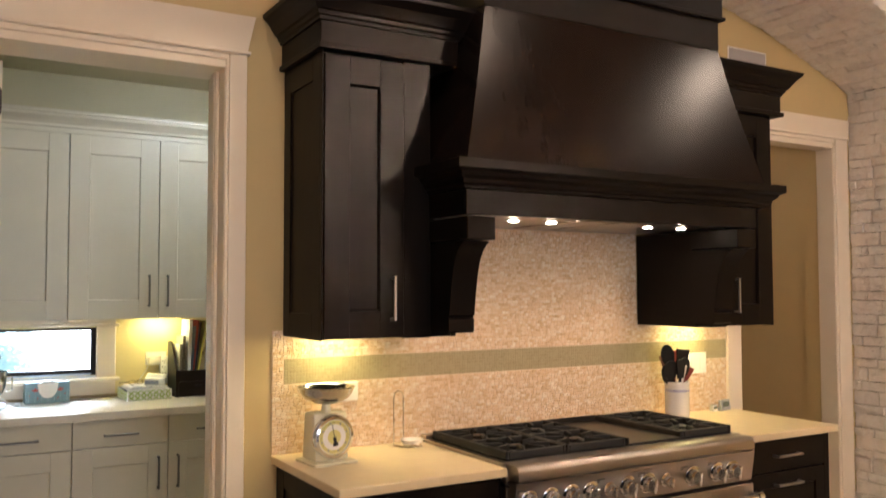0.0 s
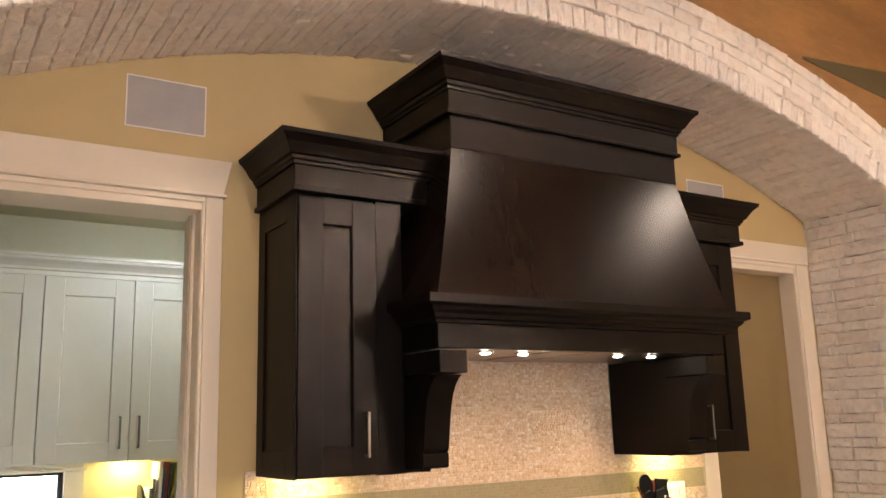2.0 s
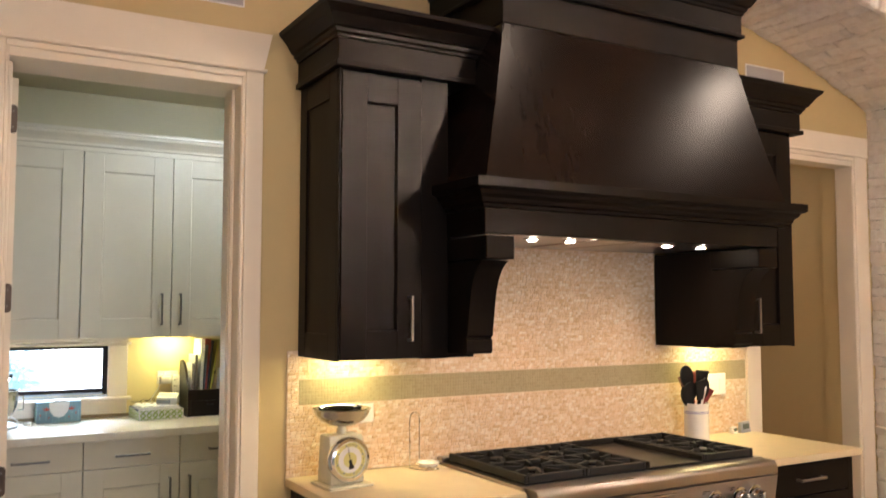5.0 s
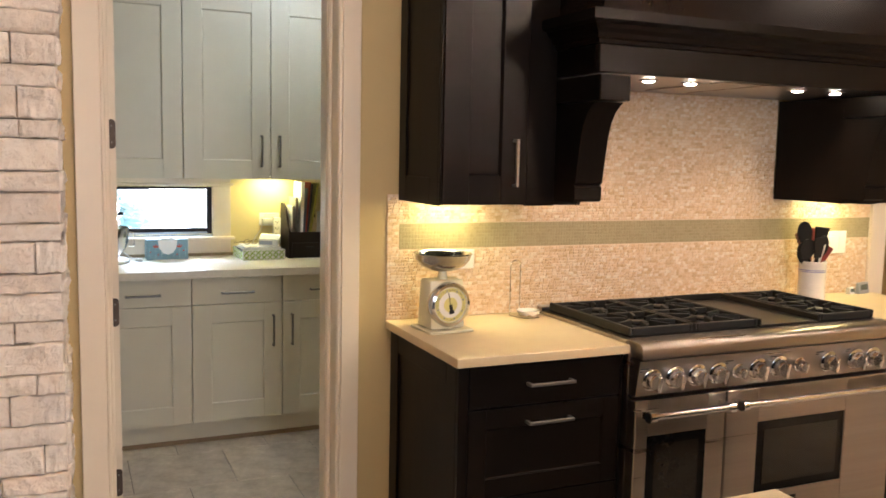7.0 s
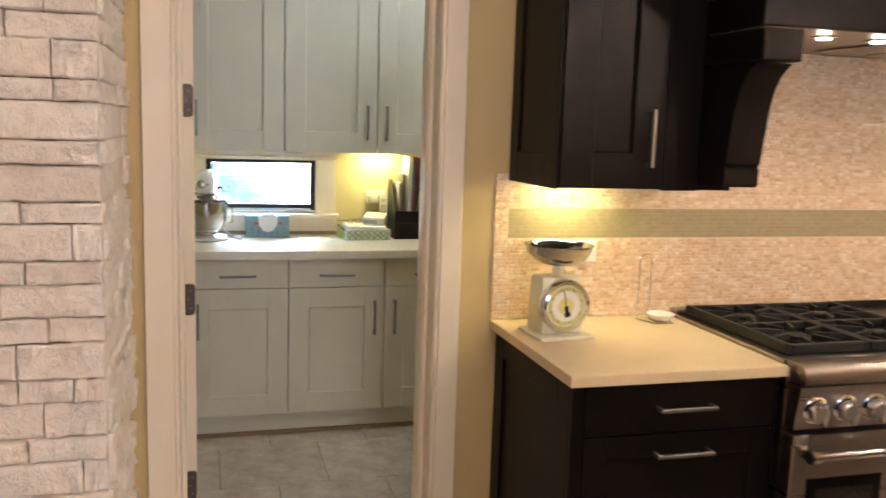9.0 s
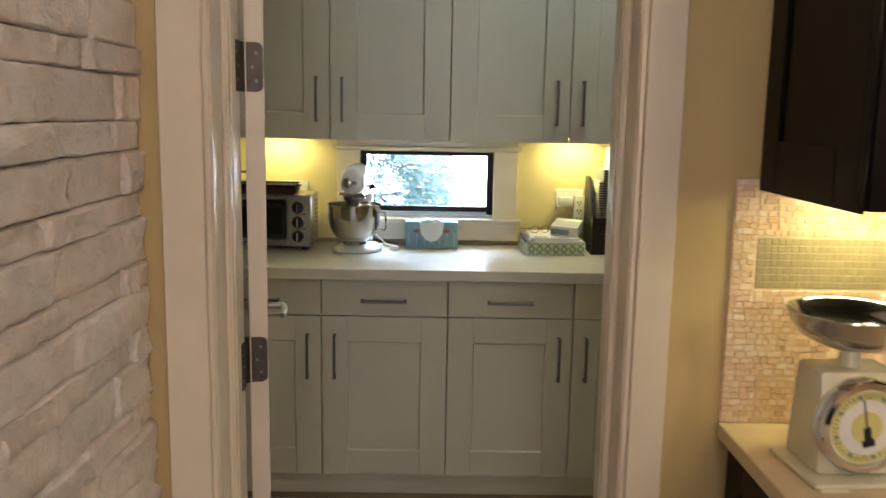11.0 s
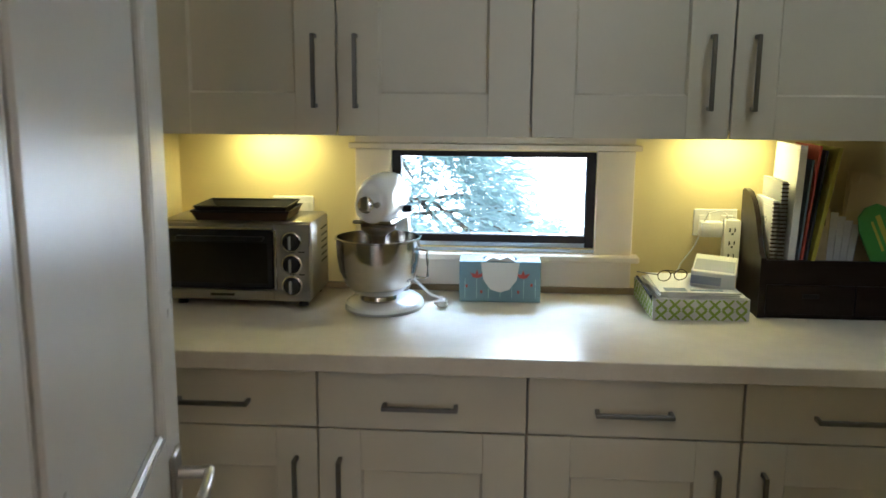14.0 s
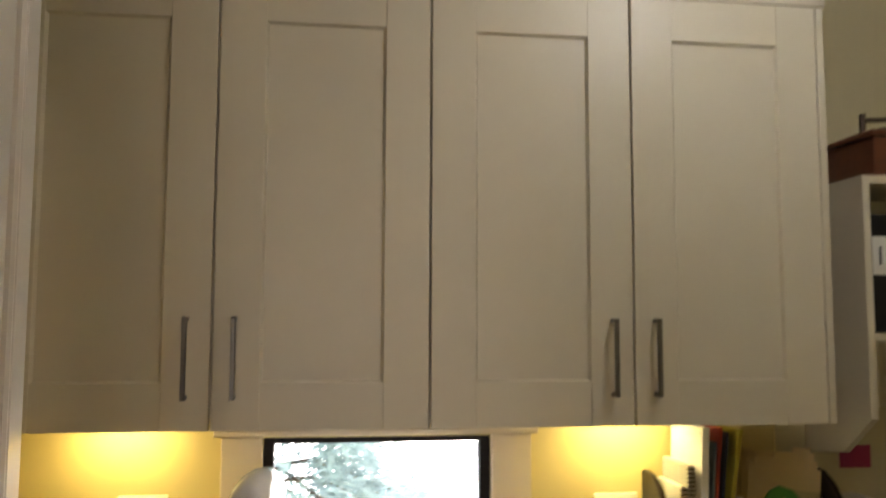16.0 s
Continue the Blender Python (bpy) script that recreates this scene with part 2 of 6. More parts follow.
GREEN_CARD = flat("bright_green_card", (0.06, 0.27, 0.05), 0.5)
MANILA = flat("manila_card", (0.66, 0.52, 0.28), 0.6)
MAGENTA = flat("magenta_card", (0.36, 0.02, 0.10), 0.6)
GREY_GRILLE = surface("grey_speaker_cloth", (0.36, 0.33, 0.32), (0.42, 0.39, 0.38), 0.8, 0, 8, 500, 0.2, 0.0008)
BLUE_LINE = flat("blue_glaze", (0.10, 0.12, 0.42), 0.3)
RED_SILICONE = flat("dark_red_silicone", (0.20, 0.022, 0.02), 0.5)
BROWN_SILICONE = flat("brown_spatula", (0.16, 0.06, 0.03), 0.5)
LCD = flat("grey_display", (0.16, 0.18, 0.15), 0.2)
SILVER_PLASTIC = flat("silver_plastic", (0.36, 0.36, 0.36), 0.35)
WINDOW_DARK = surface("dark_brown_window_frame", (0.010, 0.006, 0.005), (0.016, 0.010, 0.008), 0.45, 0, 9, 120, 0.03, 0.0004, (1, 1, 1), 0, 0, 0.05, 0.25)
GRANITE = surface("mottled_pink_granite", (0.10, 0.06, 0.05), (0.42, 0.30, 0.25), 0.2, 0, 60, 260, 0.02, 0.0003)
PANE = glass("window_glass")
FROSTED = glass("frosted_glass", (0.11, 0.135, 0.105), 0.35)
CLEAR = glass("clear_plastic", (0.85, 0.9, 0.9), 0.15)
LAMP_ON = glow("lit_lamp", (1.0, 0.86, 0.62), 30.0)
TUBE_ON = glow("lit_strip", (1.0, 0.86, 0.45), 8.0)
LEAF = surface("conifer_leaf", (0.11, 0.18, 0.19), (0.21, 0.30, 0.31), 0.6, 0, 4, 30, 0.0, 0, (1, 1, 1), 0, 0.3)
_nt = LEAF.node_tree
_tr, _mx = _nt.nodes.new("ShaderNodeBsdfTranslucent"), _nt.nodes.new("ShaderNodeMixShader")
_tr.inputs["Color"].default_value = (0.42, 0.58, 0.62, 1)
_mx.inputs["Fac"].default_value = 0.6
_out = [n for n in _nt.nodes if n.type == "OUTPUT_MATERIAL"][0]
_src = _out.inputs["Surface"].links[0].from_socket
_nt.links.new(_src, _mx.inputs[1])
_nt.links.new(_tr.outputs["BSDF"], _mx.inputs[2])
_nt.links.new(_mx.outputs["Shader"], _out.inputs["Surface"])
BARK = surface("bark", (0.06, 0.045, 0.035), (0.12, 0.09, 0.07), 0.9, 0, 8, 40, 0.5, 0.01)
GRASS = surface("garden_ground", (0.40, 0.39, 0.34), (0.52, 0.50, 0.45), 0.95, 0, 3, 40, 0.3, 0.02)


def chip_material(name, stops, rough):
    m, nt, b = nodes_of(name)
    geo = nt.nodes.new("ShaderNodeNewGeometry")
    c = ramp_colors(nt, geo.outputs["Random Per Island"], stops)
    n = noise_of(nt, 48, 4, 0.6, (1, 1, 1), 0.8)
    c = mix_colors(nt, 0.33, c, ramp_colors(nt, n, [(0.3, stops[0][1]), (0.7, stops[-1][1])]))
    nt.links.new(c, b.inputs["Base Color"])
    b.inputs["Roughness"].default_value = rough
    bump(nt, b, noise_of(nt, 160, 3), 0.15, 0.0010)
    return m


CHIPS = chip_material("onyx_chip_mosaic", [(0.0, (0.56, 0.35, 0.17)), (0.12, (0.69, 0.48, 0.28)), (0.35, (0.73, 0.51, 0.32)), (0.65, (0.78, 0.58, 0.40)), (0.9, (0.83, 0.69, 0.54)), (1.0, (0.86, 0.76, 0.63))], 0.22)
GLASS_TILE = chip_material("olive_glass_mosaic", [(0.0, (0.34, 0.27, 0.15)), (0.5, (0.38, 0.31, 0.18)), (1.0, (0.42, 0.35, 0.21))], 0.12)
BS_GROUT = surface("backsplash_grout", (0.68, 0.50, 0.33), (0.76, 0.58, 0.42), 0.9, 0, 20, 200, 0.1, 0.001)


# ---- mesh helpers ----
def box(bm, x0, x1, y0, y1, z0, z1, bev=0.0, seg=1):
    """Adds a box to bm, with its edges bevelled."""
    t = bmesh.new()
    bmesh.ops.create_cube(t, size=1.0)
    for v in t.verts:
        v.co = Vector(((x0 + x1) / 2 + v.co.x * (x1 - x0), (y0 + y1) / 2 + v.co.y * (y1 - y0), (z0 + z1) / 2 + v.co.z * (z1 - z0)))
    if bev:
        bmesh.ops.bevel(t, geom=t.edges[:], offset=bev, segments=seg, affect="EDGES", profile=0.5)
    merge(bm, t)
    return bm


def merge(bm, t):
    me = bpy.data.meshes.new("tmp")
    t.to_mesh(me)
    t.free()
    bm.from_mesh(me)
    bpy.data.meshes.remove(me)


def boxes(*rows, bev=0.0, seg=1):
    bm = bmesh.new()
    for r in rows:
        box(bm, *r, bev=bev, seg=seg)
    return bm


def lathe(bm, profile, cx=0, cy=0, n=32, cap=True):
    """Turns (radius, z) pairs about the upright axis."""
    rings = []
    for r, z in profile:
        rings.append([bm.verts.new((cx + r * math.cos(2 * math.pi * i / n), cy + r * math.sin(2 * math.pi * i / n), z)) for i in range(n)])
    for a, b in zip(rings, rings[1:]):
        for i in range(n):
            bm.faces.new((a[i], a[(i + 1) % n], b[(i + 1) % n], b[i]))
    if cap:
        bm.faces.new(rings[0][::-1])
        bm.faces.new(rings[-1])
    return bm


def tube(bm, points, r, n=8):
    """A round bar along points."""
    pts = [Vector(p) for p in points]
    rings = []
    for i, p in enumerate(pts):
        d = (pts[min(i + 1, len(pts) - 1)] - pts[max(i - 1, 0)]).normalized()
        u = d.cross(Vector((0, 0, 1)))
        u = u.normalized() if u.length > 1e-3 else Vector((1, 0, 0))
        w = d.cross(u).normalized()
        rings.append([bm.verts.new(p + (u * math.cos(2 * math.pi * k / n) + w * math.sin(2 * math.pi * k / n)) * r) for k in range(n)])
    for a, b in zip(rings, rings[1:]):
        for k in range(n):
            bm.faces.new((a[k], a[(k + 1) % n], b[(k + 1) % n], b[k]))
    bm.faces.new(rings[0][::-1])
    bm.faces.new(rings[-1])
    return bm


def prism(bm, outline, lo, hi, axis="x"):
    """Pushes a closed outline along an axis. Outline: (y, z) for x, (x, z) for y, (x, y) for z."""
    def at(p, d):
        return {"x": (d, p[0], p[1]), "y": (p[0], d, p[1]), "z": (p[0], p[1], d)}[axis]
    a, b = [bm.verts.new(at(p, lo)) for p in outline], [bm.verts.new(at(p, hi)) for p in outline]
    n = len(outline)
    for i in range(n):
        bm.faces.new((a[i], a[(i + 1) % n], b[(i + 1) % n], b[i]))
    bm.faces.new(a[::-1])
    bm.faces.new(b)
    bmesh.ops.recalc_face_normals(bm, faces=bm.faces[:])
    return bm


def crown(bm, x0, x1, yf, yb, profile):
    """A moulding round the left, front and right of a box; profile: (out, z) from the bottom up; closed on top."""
    rows = []
    for o, z in profile:
        rows.append([bm.verts.new(p) for p in ((x0 - o, yb, z), (x0 - o, yf - o, z), (x1 + o, yf - o, z), (x1 + o, yb, z))])
    for a, b in zip(rows, rows[1:]):
        for i in range(3):
            bm.faces.new((a[i], a[i + 1], b[i + 1], b[i]))
        bm.faces.new((a[3], a[0], b[0], b[3]))
    bm.faces.new(rows[-1])
    bm.faces.new(rows[0][::-1])
    return bm


def mesh_object(name, bm, material, smooth=False, normals=True):
    if normals:
        bmesh.ops.recalc_face_normals(bm, faces=bm.faces[:])
    me = bpy.data.meshes.new(name)
    bm.to_mesh(me)
    bm.free()
    me.materials.append(material)
    if smooth:
        for p in me.polygons:
            p.use_smooth = True
        me.set_sharp_from_angle(angle=radians(40))
    return new(name, me)


def part(name, bm, material, parent, label="", smooth=False):
    ob = mesh_object(name, bm, material, smooth)
    ob.parent = parent
    return tagged(ob, label)


def thing(name, m, label, category, group=""):
    ob = new(name)
    ob.empty_display_size = 0.05
    ob.matrix_world = m
    return tagged(ob, label, category, group)


def structure(name, bm, material, label="", category="", smooth=False):
    return tagged(mesh_object(name, bm, material, smooth), label, category or name.split("_")[0], "", "structure")


# ---- the large structure ----
XC, XL, XR = 2.36, 0.07, 4.65          # alcove: middle and side walls
YF, YW, YP, YB = 2.39, 3.01, 3.21, 5.15  # pillar front, range wall, its pantry side, pantry's back wall
D0, D1, DH = 0.190, 0.957, 2.37          # pantry doorway
E0, E1, EH = 3.690, 4.500, 2.36         # hall doorway
ARC_R, ARC_TOP = 5.6, 3.16
ARC_Z = ARC_TOP - ARC_R
ARC_A = math.asin((XR - XC) / ARC_R)


def arc(a, r=ARC_R):
    return XC + r * math.sin(a), ARC_Z + r * math.cos(a)


structure("floor_kitchen", boxes((-3, 7, -5, YW, -0.1, -0.004)), TILE, "grey stone kitchen floor", "floor")
structure("floor_base", boxes((-2.0, 2.9, YW, YB + 0.15, -0.1, -0.006)), GROUT, "grouted bed under the pantry tiles", "floor")
structure("floor_hall", boxes((2.9, 5.2, YW, 7, -0.1, -0.005)), TILE, "grey stone hall floor", "floor")
structure("wall_range", prism(bmesh.new(), [(-1.8, 0), (D0, 0), (D0, DH), (D1, DH), (D1, 0), (E0, 0), (E0, EH), (E1, EH), (E1, 0), (5.2, 0), (5.2, 3.3), (-1.8, 3.3)], YW, YP, "y"),
          YELLOW_WALL, "mustard yellow painted wall behind the range", "wall")
# a pale skin on the pantry side of that wall
structure("wall_pantry_front", boxes((-1.8, D0 - 0.03, YP + 0.002, YP + 0.012, 0, 2.76), (D0 - 0.03, D1 + 0.03, YP + 0.002, YP + 0.012, DH + 0.03, 2.76), (D1 + 0.03, 2.9, YP + 0.002, YP + 0.012, 0, 2.76)),
          PANTRY_WALL, "yellow painted pantry wall beside the door", "wall")
W0, W1, WZ0, WZ1 = 0.268, 0.842, 1.046, 1.317     # pantry window
V0, V1, VZ0, VZ1 = -1.30, -0.58, 1.27, 1.95       # second pantry window
structure("wall_pantry_back", boxes((-1.8, V0, YB, YB + 0.15, 0, 2.9), (V0, V1, YB, YB + 0.15, 0, VZ0), (V0, V1, YB, YB + 0.15, VZ1, 2.9), (V1, W0, YB, YB + 0.15, 0, 2.9), (W1, 2.9, YB, YB + 0.15, 0, 2.9), (W0, W1, YB, YB + 0.15, 0, WZ0), (W0, W1, YB, YB + 0.15, WZ1, 2.9)),
          PANTRY_WALL, "yellow painted pantry wall with a low window", "wall")
structure("wall_pantry_left", boxes((-0.368, -0.345, 4.4, YB, 0, 2.9)), PANTRY_WALL, "yellow painted pantry stub wall", "wall")
structure("wall_pantry_end", boxes((-1.9, -1.8, YP - 0.1, YB + 0.15, 0, 2.9)), PANTRY_DIM, "pantry end wall, paint darkened for shade", "wall")
structure("wall_pantry_right", boxes((2.75, 2.9, YP, YB, 0, 2.9)), PANTRY_DIM, "pantry end wall, paint darkened for shade", "wall")
# Thin sheets in the darkened paint, where the back wall lies in shade.
structure("wall_pantry_upper", boxes((-0.345, 2.75, YB - 0.004, YB - 0.0005, 2.40, 2.76), (1.62, 2.75, YB - 0.004, YB - 0.0005, 1.0, 2.40)), PANTRY_DIM, "wall above the pantry cabinets, paint darkened for shade", "wall")
structure("ceiling_pantry", boxes((-1.9, 2.9, YP - 0.1, YB + 0.15, 2.755, 2.9)), PANTRY_DIM, "pantry ceiling, paint darkened for shade", "ceiling")
structure("wall_hall_right", boxes((4.508, 4.65, YP, 7, 0, 3)), YELLOW_WALL, "mustard hall wall", "wall")
structure("wall_hall_left", boxes((2.95, 3.1, YP, 7, 0, 3)), YELLOW_WALL, "mustard hall wall", "wall")
structure("wall_hall_end", boxes((3.1, 4.508, 5.2, 5.35, 0, 3)), YELLOW_WALL, "mustard hall end wall", "wall")
structure("ceiling_hall", boxes((2.95, 4.6, YP, 7, 2.75, 2.85)), PANTRY_DIM, "hall ceiling in the darkened pantry paint", "ceiling")
# kitchen shell
structure("wall_kitchen_left", boxes((-3.1, -3, -5, YF + 0.02, 0, CEIL)), YELLOW_WALL, "mustard kitchen wall", "wall")
structure("wall_kitchen_right", boxes((7, 7.1, -5, YF + 0.02, 0, CEIL)), YELLOW_WALL, "mustard kitchen wall", "wall")
structure("wall_kitchen_back", boxes((-3.1, 7.1, -5.1, -5, 0, CEIL)), YELLOW_WALL, "mustard kitchen wall behind the walk", "wall")
structure("ceiling_kitchen", boxes((-3.1, 7.1, -5.1, YF + 0.6, CEIL, CEIL + 0.1)), ORANGE, "burnt orange plaster kitchen ceiling", "ceiling")


def arch_core():
    """The body of the arch: soffit, and the wall over it."""
    bm = bmesh.new()
    n = 48
    ys = (YF + 0.03, YW)
    low, top = [], []
    for i in range(n + 1):
        x, z = arc(-ARC_A + 2 * ARC_A * i / n, ARC_R + 0.03)
        low.append([bm.verts.new((x, y, z)) for y in ys])
        top.append([bm.verts.new((x, y, CEIL)) for y in ys])
    for i in range(n):
        bm.faces.new((low[i][0], low[i][1], low[i + 1][1], low[i + 1][0]))
        bm.faces.new((low[i][0], low[i + 1][0], top[i + 1][0], top[i][0]))
    return bm


structure("wall_arch", arch_core(), MORTAR, "mortar core of the stone arch over the range", "arch")


def spandrel():
    """The plaster wall over the stone ring of the arch."""
    bm = bmesh.new()
    n = 48
    rows = []
    for i in range(n + 1):
        a = -ARC_A * 1.12 + 2.24 * ARC_A * i / n
        x, z = arc(a, ARC_R + 0.34)
        rows.append([bm.verts.new(p) for p in ((x, YF + 0.022, z), (x, YF + 0.022, CEIL), (x, YF + 0.03, z))])
    for a, b in zip(rows, rows[1:]):
        bm.faces.new((a[0], b[0], b[1], a[1]))
        bm.faces.new((a[0], a[2], b[2], b[0]))
    return bm


structure("wall_spandrel", spandrel(), ORANGE, "burnt orange mottled plaster above the arch", "wall")


def olive_band():
    """A tapering painted band that runs off to the right over the arch."""
    bm = bmesh.new()
    n = 16
    rows = []
    for i in range(n + 1):
        x = 3.93 + 2.2 * i / n
        top = 3.375 + 0.085 * (x - 3.93)
        low = top - 0.012 - 0.22 * (x - 3.93) + 0.02 * (x - 3.93) ** 2
        rows.append([bm.verts.new(p) for p in ((x, YF + 0.016, top), (x, YF + 0.016, low), (x, YF + 0.022, top), (x, YF + 0.022, low))])
    for a, b in zip(rows, rows[1:]):
        bm.faces.new((a[0], b[0], b[1], a[1]))
        bm.faces.new((a[0], a[2], b[2], b[0]))
        bm.faces.new((a[1], b[1], b[3], a[3]))
    return bm


structure("trim_olive", olive_band(), OLIVE, "olive painted band on the plaster", "trim")
structure("pillar_left", boxes((-3, XL - 0.03, YF + 0.03, YW, 0, 3.3)), MORTAR, "core of the stone pillar by the pantry door", "pillar")
structure("pillar_right", boxes((XR + 0.03, 7, YF + 0.03, YW, 0, 3.3)), MORTAR, "core of the stone pillar by the hall door", "pillar")
structure("wall_pillar_top_left", boxes((-3, XL - 0.35, YF + 0.022, YF + 0.03, 2.95, CEIL)), ORANGE, "burnt orange plaster", "wall")
structure("wall_pillar_top_right", boxes((XR + 0.35, 7, YF + 0.022, YF + 0.03, 2.95, CEIL)), ORANGE, "burnt orange plaster", "wall")


# unseen window casing behind the walk, added to go with the fill lamp
structure("window_2", boxes((-0.15, 2.55, -5, -4.975, 0.6, 0.64), (-0.15, 2.55, -5, -4.975, 2.26, 2.30), (-0.15, -0.11, -5, -4.975, 0.64, 2.26), (2.51, 2.55, -5, -4.975, 0.64, 2.26)), TRIM, "cream casing added behind the walk, round the fill lamp", "window")

# ---- doorway trim ----
def casing(name, x0, x1, zh, left, right, head_z1, label, back=YP + 0.014, flare=0.03):
    """Side boards with a stepped inner edge, jamb linings, fillet and a flared head board."""
    bm = bmesh.new()
    y = YW
    box(bm, x0 - left, x0 - 0.008, y - 0.020, y, 0, zh + 0.035, 0.002)
    box(bm, x0 - 0.008, x0 + 0.004, y - 0.014, y, 0, zh + 0.022, 0.003)
    box(bm, x1 + 0.008, x1 + right, y - 0.020, y, 0, zh + 0.035, 0.002)
    box(bm, x1 - 0.004, x1 + 0.008, y - 0.014, y, 0, zh + 0.022, 0.003)
    box(bm, x0 - 0.008, x1 + 0.008, y - 0.016, y, zh + 0.012, zh + 0.035, 0.003)
    box(bm, x0 - 0.012, x0 + 0.006, y - 0.008, back, 0, zh, 0.002)       # jamb linings
    box(bm, x1 - 0.006, x1 + 0.012, y - 0.008, back, 0, zh, 0.002)
    box(bm, x0 - 0.012, x1 + 0.012, y - 0.008, back, zh - 0.018, zh + 0.012, 0.002)
    if back > YP:
        for e, k in ((x0 + 0.006, 1), (x1 - 0.006, -1)):      # moulded stops
            for out, ya, yb in ((0.009, 0.066, 0.136), (0.013, 0.069, 0.084), (0.0145, 0.088, 0.117), (0.012, 0.120, 0.133)):
                box(bm, min(e, e + k * out), max(e, e + k * out), y + ya, y + yb, 0, zh - 0.018, 0.003, 2)
    h0 = zh + 0.035
    box(bm, x0 - left - 0.012, x1 + right + min(0.012, flare - 0.004), y - 0.030, y, h0, h0 + 0.012, 0.003)
    t = bmesh.new()
    prism(t, [(x0 - left, h0 + 0.012), (x1 + right, h0 + 0.012), (x1 + right + flare, head_z1), (x0 - left - flare, head_z1)], y - 0.026, y, "y")
    merge(bm, t)
    return structure(name, bm, TRIM, label, "trim")


casing("trim_door_1", D0, D1, DH, 0.085, 0.074, 2.55, "cream painted casing round the pantry door")
casing("trim_door_2", E0, E1, EH, 0.107, 0.118, 2.51, "cream painted casing round the hall door", YW + 0.10, 0.012)

# ---- pantry door, swung open ----
door = thing("door_1", pose(0.200, 3.250, 0.0, 0, 0, 102), "white two-panel pantry door standing open", "door")
door["kind"] = "structure"
DW, DT, DZ = 0.745, 0.040, 2.34


def door_leaf():
    bm = bmesh.new()
    st, rails = 0.105, ((0.012, 0.24), (0.755, 0.985), (DZ - 0.14, DZ))
    box(bm, 0.004, st, -DT, 0, 0.012, DZ, 0.002)
    box(bm, DW - st, DW, -DT, 0, 0.012, DZ, 0.002)
    for a, b in rails:
        box(bm, st, DW - st, -DT, 0, a, b, 0.0)
    return bm


leaf = part("door_leaf", door_leaf(), DOOR_WHITE, door)
# Cream strip on the white door's edge gives it the kitchen's warm light.
part("hinge_edge", boxes((0.0012, 0.0036, -DT + 0.001, -0.001, 0.012, DZ)), TRIM, door, "hinge edge coloured cream for the warm kitchen light")
for z0, z1 in ((0.24, 0.755), (0.985, DZ - 0.14)):
    bm = boxes((0.105, DW - 0.105, -DT + 0.014, -0.014, z0, z1))
    for s0, s1 in ((-DT + 0.001, -DT + 0.014), (-0.014, -0.001)):
        box(bm, 0.105, 0.118, s0, s1, z0, z1, 0.004)
        box(bm, DW - 0.118, DW - 0.105, s0, s1, z0, z1, 0.004)
        box(bm, 0.118, DW - 0.118, s0, s1, z0, z0 + 0.013, 0.004)
        box(bm, 0.118, DW - 0.118, s0, s1, z1 - 0.013, z1, 0.004)
        box(bm, 0.15, DW - 0.15, s0 + (0.004 if s0 < -0.02 else 0), s1 - (0 if s0 < -0.02 else 0.004), z0 + 0.045, z1 - 0.045, 0.004)
    part("door_panel", bm, DOOR_WHITE, door)
for s, face in ((-1, -DT), (1, 0.0)):
    bm = bmesh.new()
    box(bm, DW - 0.095, DW - 0.035, min(face, face + s * 0.008), max(face, face + s * 0.008), 0.880, 0.950, 0.003)
    tube(bm, [(DW - 0.065, face, 0.915), (DW - 0.065, face + s * 0.055, 0.915)], 0.010, 12)
    tube(bm, [(DW - 0.060, face + s * 0.052, 0.915), (DW - 0.10, face + s * 0.056, 0.917), (DW - 0.15, face + s * 0.054, 0.915), (DW - 0.175, face + s * 0.046, 0.911)], 0.0085, 10)
    part("door_handle", bm, NICKEL, door, "satin nickel lever handle", True)
def plate(a, b, z, h=0.10, r=0.013):
    """Hinge leaf outline, square at a and rounded at b."""
    k = 1 if b > a else -1
    pts = [(a, z), (a, z + h)]
    for c0, q in ((z + h - r, 1), (z + r, -1)):
        arcs = [i * math.pi / 8 for i in range(5)]
        for g in (reversed(arcs) if q > 0 else arcs):
            pts.append((b - k * r + k * r * math.cos(g), c0 + q * r * math.sin(g)))
    return pts


for z in (0.285, 0.903, 1.523, 2.145):
    bm = bmesh.new()
    prism(bm, plate(-0.004, -DT + 0.002, z), -0.0006, 0.0011, "x")
    tube(bm, [(0.0, 0.006, z), (0.0, 0.006, z + 0.10)], 0.007, 8)
    hg = part("hinge", bm, BRONZE, door, "dark bronze hinge")
    for sy, sz in ((-0.024, 0.022), (-0.016, 0.05), (-0.024, 0.078)):
        part("screw", tube(bmesh.new(), [(-0.0014, sy, z + sz), (-0.0007, sy, z + sz)], 0.0035, 10), DARK_NICKEL, hg)
    t = prism(bmesh.new(), plate(YP + 0.008, YP - 0.034, z), D0 + 0.0065, D0 + 0.0095, "x")
    hl = tagged(mesh_object("hinge_leaf", t, BRONZE), "dark bronze hinge leaf let into the jamb", "hinge", "hinge leaves", "")
    for sy, sz in ((-0.020, 0.022), (-0.012, 0.05), (-0.020, 0.078)):
        part("screw", tube(bmesh.new(), [(D0 + 0.0093, YP + sy, z + sz), (D0 + 0.0101, YP + sy, z + sz)], 0.0035, 10), NICKEL, hl)


